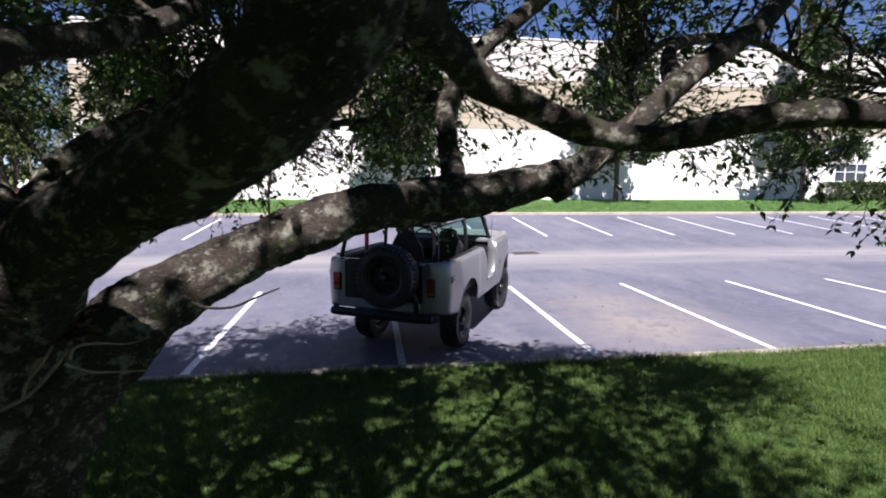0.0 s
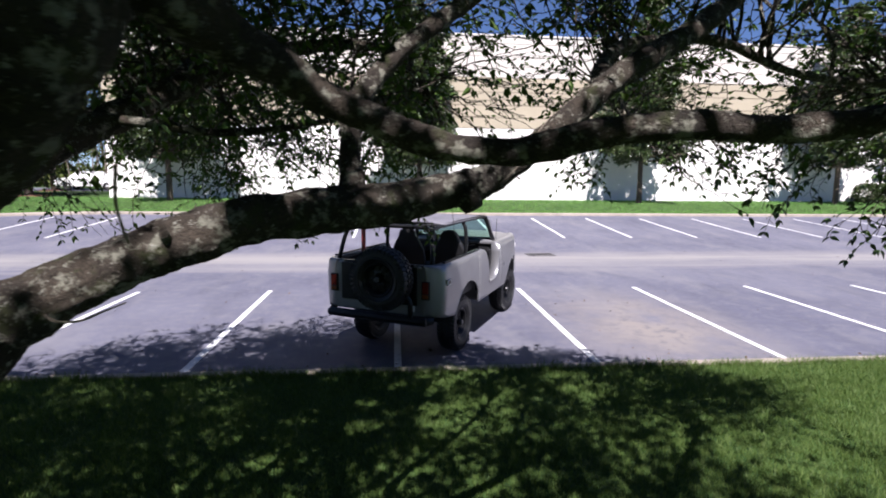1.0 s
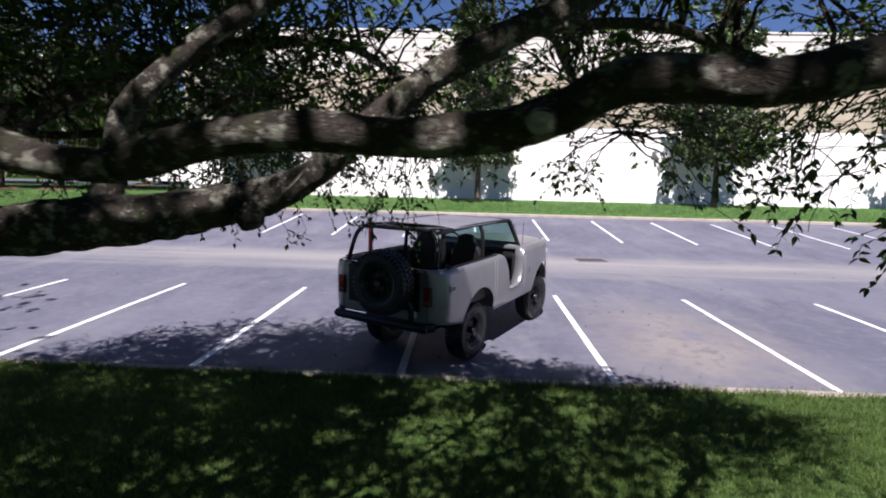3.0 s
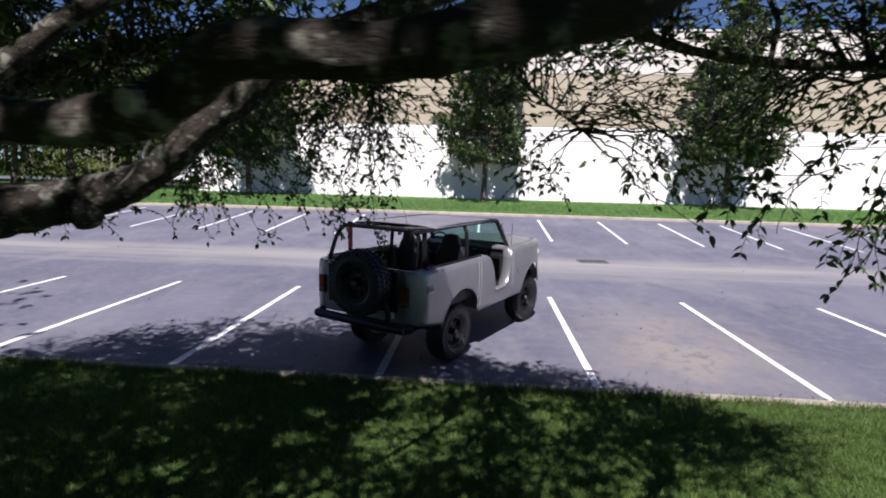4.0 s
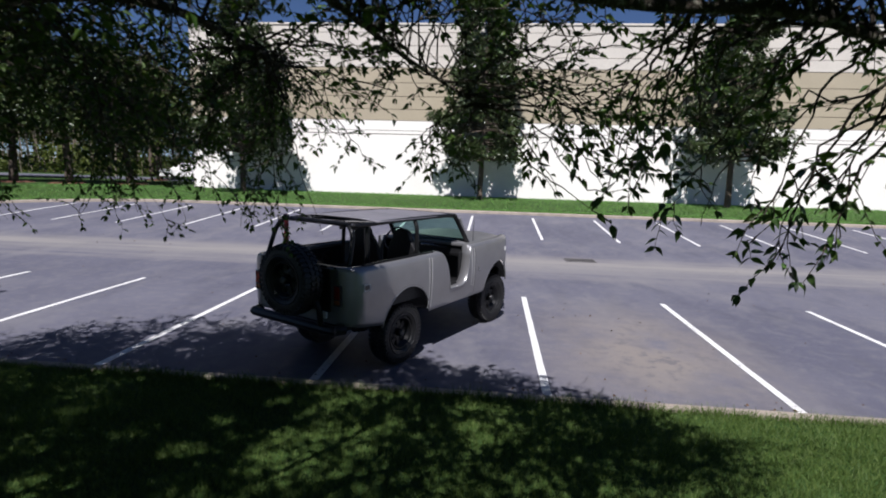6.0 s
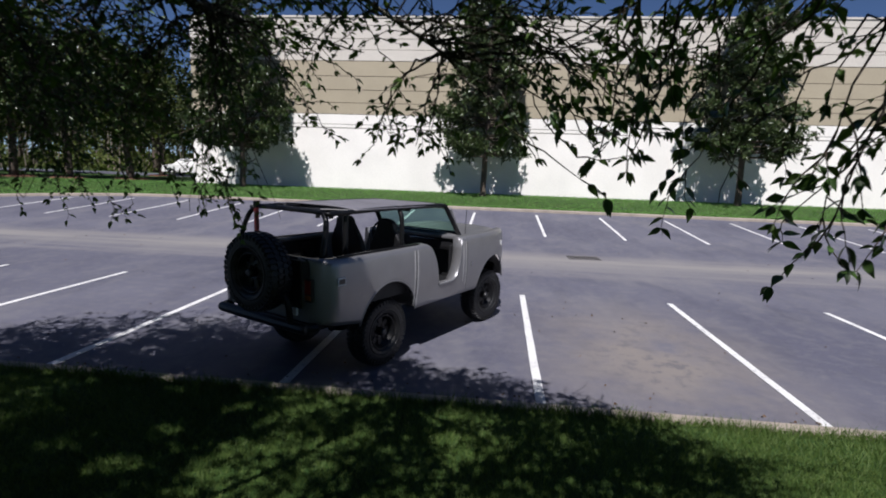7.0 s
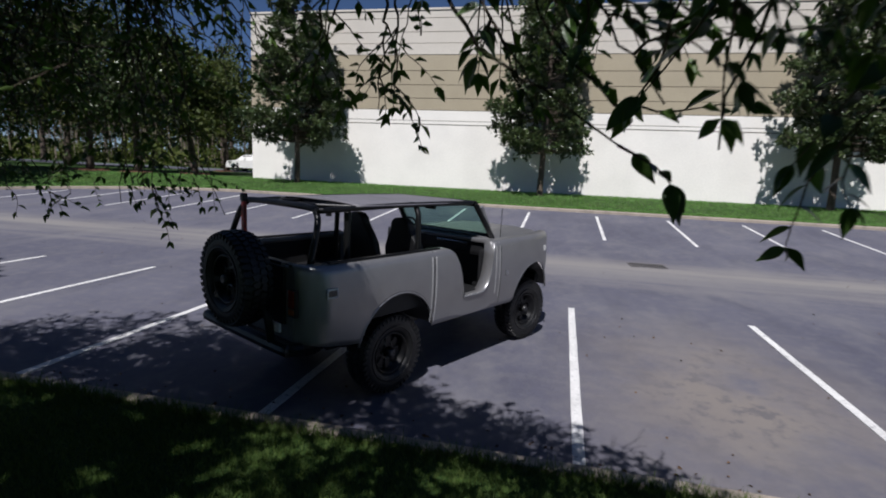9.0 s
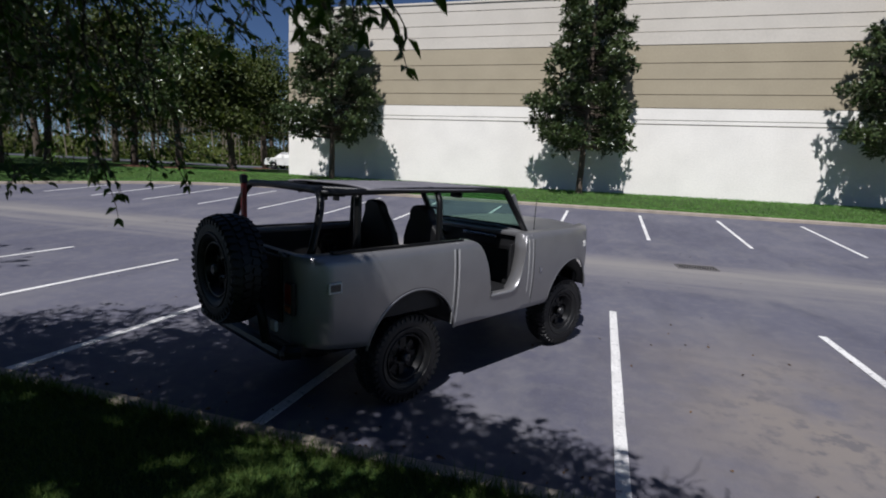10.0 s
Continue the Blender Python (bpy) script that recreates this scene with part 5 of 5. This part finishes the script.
    def open_to_sun(P, loose, holes=holes):
        """Which points lie in a gap; loose: how far its edge strays."""
        out = np.zeros(len(P), bool)
        for a, b, r in holes:
            a, b = np.array(a), np.array(b)
            far = (P - a) @ s > 0.12
            u = (b - a) - s * ((b - a) @ s)
            w = (P - a) - s * ((P - a) @ s)[:, None]
            k = np.clip(w @ u / (u @ u), 0, 1)
            out |= far & (np.linalg.norm(w - k[:, None] * u, axis=1) < r * (1 + loose))
        return out

    for bag in (0, 1):
        P = np.array(places[bag])
        drop = open_to_sun(P, rng.normal(size=len(P)) * 0.25, holes + small) & (rng.uniform(size=len(P)) < 0.9)
        places[bag][:] = [p for p, d in zip(places[bag], drop) if not d]
        ways[bag][:] = [p for p, d in zip(ways[bag], drop) if not d]
    boughs[:] = [q for q in boughs if not open_to_sun(q[0], -0.2).any()]
    twigs[:] = [q for q in twigs if not open_to_sun(q[0], -0.2, holes + small).any()]
    # the leaves over the kerb that pass nearest, one by one: pointed ovals folded along the midrib
    me = bpy.data.meshes.new("leaf")
    V, F = [], []
    for k in range(8):
        f = k / 7
        w = 0.0145 * math.sin(math.pi * f ** 0.72) ** 1.15 if 0 < k < 7 else 0.0006
        z = -0.012 * f * f
        V += [(0.068 * f, w, z + 0.3 * w), (0.068 * f, 0, z), (0.068 * f, -w, z + 0.3 * w)]
        if k:
            q = 3 * k - 3
            F += [(q, q + 1, q + 4, q + 3), (q + 1, q + 2, q + 5, q + 4)]
    me.from_pydata(V, [], F)
    me.shade_smooth()
    me.materials.append(LEAF1)
    rest, single = [], 0
    for k, (p, d) in enumerate(zip(places[0], ways[0])):
        if single < 296 and 1.95 < p[0] < 3.6 and 3.5 < p[1] < 4.75 and p[2] < 2.75:
            d = Vector(d).normalized()
            q = d.to_track_quat("X", "Z").to_matrix().to_4x4() @ Matrix.Rotation(rng.normal() * 0.6, 4, "X")
            leaf = new("leaf", me)
            leaf.parent = tree
            leaf.matrix_basis = Matrix.Translation(p - o) @ q @ Matrix.Scale(rng.uniform(0.75, 1.25), 4)
            single += 1
        else:
            rest.append(k)
    places[0][:] = [places[0][k] for k in rest]
    ways[0][:] = [ways[0][k] for k in rest]
    V, F = gather([tube(p - o, r, 6, 0.12, 1) for p, r in boughs])
    tagged(raw("bough", V, F, BARK, tree, smooth=True), kind="stuff")
    V, F = gather([tube(p - o, r, 3, cap=False) for p, r in twigs])
    tagged(raw("twig", V, F, BARK2, tree), kind="stuff")
    V, F = leaves(np.array(places[0]) - o, ways[0], 0.06, rng, wide=0.46)
    tagged(big_mesh("foliage", V, F, LEAF, tree, "small pointed green leaves"), kind="stuff")
    V, F = leaves(np.array(places[1]) - o, ways[1], 0.085, rng, wide=0.55)
    tagged(big_mesh("crown", V, F, LEAF, tree, "dense green upper foliage"), kind="stuff")
    tagged(tree, "spreading shade tree with leaning lichened limbs on lawn", "tree")


shade_tree()


def row_tree(x, y, z, height, seed, wide=3.0):
    """A clipped-looking conical evergreen with a bare lower trunk."""
    rng = np.random.default_rng(seed)
    t = base("evergreen_tree", x, y, z)
    line = wander(rng, (0, 0, -0.15), (0, 0, 1), height * 0.9, 14, 0, 0.025)
    limbs, P, D = [(line, np.linspace(0.17, 0.03, len(line)))], [], []
    low = 2.15
    tiers = np.sort(rng.uniform(0, 1, 9))
    for k in range(190):
        u = rng.uniform(0, 1) ** 1.15
        u = u + 0.15 * (tiers[np.argmin(np.abs(tiers - u))] - u)
        h = low + (height - low) * u
        a = rng.uniform(0, 2 * math.pi)
        lobe = 1 + 0.2 * math.sin(3 * a + 9 * u + seed) + 0.14 * math.sin(5 * a - 17 * u)
        r = wide * ((1 - u) ** 0.8 * (0.62 + 0.38 * min(1, u * 6))) * rng.uniform(0.68, 1.08) * lobe + 0.22
        d = np.array((math.cos(a), math.sin(a), 0.3 - 0.3 * (1 - u)))
        st = np.array((0, 0, h - 0.1))
        tip = st + d * r
        tip[2] += 0.1 * r
        limbs.append((np.array([st, st + d * r * 0.5, tip]), np.array([0.035, 0.022, 0.008]) * (1.2 - u * 0.7)))
        # rosettes of stiff leaves round each shoot
        for _ in range(int(4 + 4.4 * r)):
            f = rng.uniform(0.3, 1.0) ** 0.6
            c = st + (tip - st) * f + rng.normal(size=3) * (0.1 + 0.1 * (1 - u)) * (1.2 - 0.4 * f)
            m = 11
            way = rng.normal(size=(m, 3)) + d * 0.5 + np.array((0, 0, 0.35))
            way /= np.linalg.norm(way, axis=1)[:, None]
            P.append(c + way * 0.06)
            D.append(way)
    V, F = gather([tube(p, r, 10 if k == 0 else 4, 0.12 if k == 0 else 0, seed, False) for k, (p, r) in enumerate(limbs)])
    raw("trunk", V, F, BARK2, t, "dark trunk with level branches", True)
    V, F = leaves(np.vstack(P), np.vstack(D), 0.23, rng, wide=0.46)
    big_mesh("crown", V, F, LEAF2, t)
    tagged(t, "conical dark glossy evergreen standing in front of pale wall", "tree", "trees along the wall")


for k, (x, h, w) in enumerate(((-12.2, 11.5, 2.95), (1.3, 12.2, 2.8), (14.3, 12.0, 2.8), (26.8, 11.5, 3.0), (40.0, 11.5, 3.0))):
    row_tree(x, 30.0, ground_z(x, 30.0), h, 20 + k, w)


def wood_tree(x, y, z, height, seed, crown, material, dense=1.0, foot=0.24):
    """A broadleaf tree of the wood: trunk, rising limbs, clumped uneven crown."""
    rng = np.random.default_rng(seed)
    t = base("woodland_tree", x, y, z)
    line = wander(rng, (0, 0, -0.2), (rng.normal() * 0.04, rng.normal() * 0.04, 1), height * 0.85, 12, 0, 0.05)
    V, F = tube(line, np.linspace(0.13 + 0.012 * height, 0.03, len(line)), 8, 0.15, seed)
    raw("trunk", V, F, BARK2, t, smooth=True)
    limbs, P, D = [], [], []
    for k in range(34):
        u = rng.uniform(0.0, 1)
        h = height * (foot + (0.86 - foot) * u)
        i = min(len(line) - 1, int(h / (height * 0.85) * (len(line) - 1)))
        a = rng.uniform(0, 2 * math.pi)
        r = crown * (1 - 0.55 * abs(u - 0.35)) * rng.uniform(0.5, 1.05)
        d = np.array((math.cos(a), math.sin(a), rng.uniform(0.0, 0.55)))
        tip = line[i] + d * r
        limbs.append((np.array([line[i], line[i] + d * r * 0.5 + (0, 0, 0.1), tip]), np.array([0.06, 0.04, 0.012])))
        m = int(150 * dense)
        f = rng.uniform(0.35, 1.08, m)
        sp = 0.32 + 0.1 * crown
        P.append(line[i] + (tip - line[i]) * f[:, None] + rng.normal(size=(m, 3)) * sp * np.array((1, 1, 0.6)))
        D.append(rng.normal(size=(m, 3)) + np.array((0, 0, -0.2)))
    V, F = gather([tube(p, r, 5, cap=False) for p, r in limbs])
    raw("branch", V, F, BARK2, t)
    V, F = leaves(np.vstack(P), np.vstack(D), 0.3, rng, wide=0.62)
    big_mesh("crown", V, F, material, t)
    tagged(t, "leafy green woodland tree beyond the lot, or added unseen to block light", "tree", "trees of the wood")


# the wood beyond the lot and the islands of lawn
# the last tree stands at the view's edge, added to shade the left lawn
for k, (x, y, h, c) in enumerate(((-21.6, 33.5, 9.5, 3.2), (-24.2, 31.5, 10.5, 3.6), (-26.0, 43.0, 11, 3.8), (-28.0, 31.5, 11, 3.9), (-32.5, 29.0, 12, 4.2), (-37.0, 25.0, 12, 4.3),
                              (-30.0, 24.5, 10, 3.8), (-34.5, 19.0, 11, 4.2), (-42, 31, 13, 4.5), (-36, 37, 13, 4.5), (-26.8, 21.6, 9.5, 4.0))):
    wood_tree(x, y, ground_z(x, y), h, 40 + k, c, LEAF2 if k % 3 == 1 else LEAF3, 1.15, 0.33)
rng = np.random.default_rng(99)
for k in range(46):
    x, y = rng.uniform(-100, -20), rng.uniform(54, 86)
    if k > 34:
        x, y = rng.uniform(-80, -48), rng.uniform(18, 54)
    wood_tree(x, y, ground_z(x, y), rng.uniform(11, 17), 100 + k, rng.uniform(3.4, 5.0), LEAF4 if k % 2 else LEAF3, 0.5, 0.3)
# unseen trees behind the camera, added to block sky light from the south
for k in range(16):
    x, y = -30 + 3.6 * k + rng.uniform(-1, 1), rng.uniform(-13, -9.5)
    wood_tree(x, y, ground_z(x, y), rng.uniform(11, 13.5), 200 + k, rng.uniform(4.4, 5.2), LEAF3, 1.2)
# more unseen trees to the west, added to block sky light there
for k in range(4):
    x, y = rng.uniform(-13, -10), -8 + 2.6 * k
    wood_tree(x, y, ground_z(x, y), rng.uniform(10, 12), 230 + k, rng.uniform(3.6, 4.2), LEAF3, 1.2)


def undergrowth():
    """The tangled edge of the wood: one uneven mass of leaves and thin stems."""
    r2 = np.random.default_rng(5)
    n = 16000
    x = r2.uniform(-110, -12, n)
    y = 54 + r2.uniform(0, 14, n) + 2 * np.sin(x * 0.2)
    h = (2.2 + 1.6 * np.sin(x * 0.37) * np.sin(x * 0.11 + 1)) * r2.uniform(0, 1, n) ** 0.8
    P = np.stack([x, y, 1.0 + h], 1)
    V, F = leaves(P, r2.normal(size=(n, 3)), 0.55, r2, wide=0.6)
    ob = big_mesh("undergrowth", V, F, LEAF4, None)
    stems = []
    for _ in range(230):
        a, b = r2.uniform(-100, -14), r2.uniform(52.5, 66)
        stems.append(tube(wander(r2, (a, b, 0.9), (r2.normal() * 0.05, r2.normal() * 0.05, 1), r2.uniform(5, 10), 5, 0, 0.06), np.linspace(r2.uniform(0.05, 0.12), 0.02, 6), 5, cap=False))
    V, F = gather(stems)
    raw("stem", V, F, STEM, ob, "thin pale saplings")
    tagged(ob, "dense green undergrowth along the wood's edge", "undergrowth", kind="stuff")


undergrowth()


def mulch(x, y, r, seed):
    """A low ring of bark mulch round a tree."""
    V = [(0, 0, 0.07)]
    for k in range(28):
        a = 2 * math.pi * k / 28
        q = r * (1 + 0.15 * noise.noise(Vector((math.cos(a) * 2, math.sin(a) * 2, seed))))
        V += [(q * 0.7 * math.cos(a), q * 0.7 * math.sin(a), 0.065), (q * math.cos(a), q * math.sin(a), -0.05)]
    F = []
    for k in range(28):
        a, b = 1 + 2 * k, 1 + 2 * ((k + 1) % 28)
        F += [(0, a, b), (a, a + 1, b + 1, b)]
    ob = raw("mulch_bed", V, F, MULCH, smooth=True)
    ob.location = (x, y, ground_z(x, y) + 0.01)
    tagged(ob, "reddish brown bark mulch round a tree base", "mulch", "mulch beds")


MULCH = mat("bark mulch", (0.15, 0.06, 0.035), 0.95, spread=0.3, scale=6, fine=30, bump=1.0, dist=0.04)
for k, (x, y) in enumerate(((-21.6, 33.5), (-24.2, 31.5), (-28.0, 31.5), (-26, 43))):
    mulch(x, y, 1.25, k)


def grass(name, x0, x1, y0, y1, n, height, width, seed, label, edge=None, material=None):
    """Mown blades over a stretch of lawn, in one mesh."""
    r = np.random.default_rng(seed)
    x, y = r.uniform(x0, x1, n), r.uniform(y0, y1, n)
    if edge:
        y = np.maximum(y, np.array([kerb_y(a) + 0.16 for a in x]) + r.uniform(0, 0.4, n))
    z = np.array([ground_z(a, b) for a, b in zip(x, y)]) - 0.01
    tuft = np.array([noise.noise(Vector((a * 2.3, b * 2.3, seed))) for a, b in zip(x, y)])
    h = height * r.uniform(0.5, 1.2, n) * (1 + 0.45 * tuft) * (1 + 0.9 * np.clip((y - 6.55) / 0.2, 0, 1) * (y < 7))
    a = r.uniform(0, 2 * math.pi, n)
    lean = r.normal(0, 0.45, (n, 2)) * h[:, None]
    P = np.stack([x, y, z], 1)
    S = np.stack([np.cos(a), np.sin(a), np.zeros(n)], 1) * width * 0.5
    T = P + np.stack([lean[:, 0], lean[:, 1], h], 1)
    V = np.stack([P - S, P + S, T], 1).reshape(-1, 3)
    F = np.arange(3 * n).reshape(-1, 3)
    tagged(big_mesh(name, V, F, material or BLADE, None), label, "grass", kind="stuff")


grass("grass", -5.5, 9.0, 2.6, 6.757, 330000, 0.06, 0.008, 3, "mown green grass blades of the near lawn")
grass("far_grass", -24, 46, 22.0, 32.2, 90000, 0.09, 0.03, 4, "mown green grass along the warehouse", True, BLADE_LIT)


def hedge(x, y, z, w, d, h, seed):
    """A clipped dark shrub: stems inside a rounded shell of small leaves."""
    r = np.random.default_rng(seed)
    b = base("shrub", x, y, z)
    n = 2600
    q = r.normal(size=(n, 3))
    q /= np.linalg.norm(q, axis=1)[:, None]
    q = np.sign(q) * np.abs(q) ** 0.7 * r.uniform(0.75, 1.06, n)[:, None]
    P = q * np.array((w / 2, d / 2, h * 0.55)) + np.array((0, 0, h * 0.48))
    V, F = leaves(P, q + r.normal(size=(n, 3)) * 0.6, 0.16, r, wide=0.55)
    big_mesh("leaves", V[:], F, LEAF2, b)
    V, F = gather([tube(wander(r, (r.uniform(-0.2, 0.2) * w, 0, -0.1), (r.normal() * 0.4, r.normal() * 0.3, 1), h * 0.8, 5), 0.02, 4) for _ in range(7)])
    raw("stem", V, F, BARK2, b)
    tagged(b, "rounded dark green shrub at the foot of the wall", "shrub", "shrubs by the window")


for k, (x, w) in enumerate(((30.3, 1.7), (31.8, 1.6), (33.3, 1.7), (34.8, 1.6), (36.4, 1.7), (38.0, 1.7))):
    hedge(x, 31.2, ground_z(x, 31.2), w, 1.4, 1.15 + 0.08 * (k % 2), 300 + k)


def litter():
    """Dry leaves and crumbs of dirt blown about on the asphalt."""
    r = np.random.default_rng(12)
    n = 384
    x = np.concatenate([r.normal(3.5, 0.5, 14), r.uniform(-5, 8, 220), r.uniform(-12, 20, 150)])
    y = np.concatenate([r.normal(10.9, 0.8, 14), NEAR + 0.03 + np.abs(r.normal(0, 0.25, 220)), r.uniform(7.5, 19, 150)])
    P = np.stack([x, y, np.array([lot_z(b) for b in y]) + 0.012], 1)
    D = r.normal(size=(n, 3))
    D[:, 2] *= 0.12
    V, F = leaves(P, D, 0.042, r, wide=0.6)
    tagged(big_mesh("leaf_litter", V, F, DRY, None), "dry brown leaves scattered on the asphalt", "leaf litter", kind="stuff")


litter()
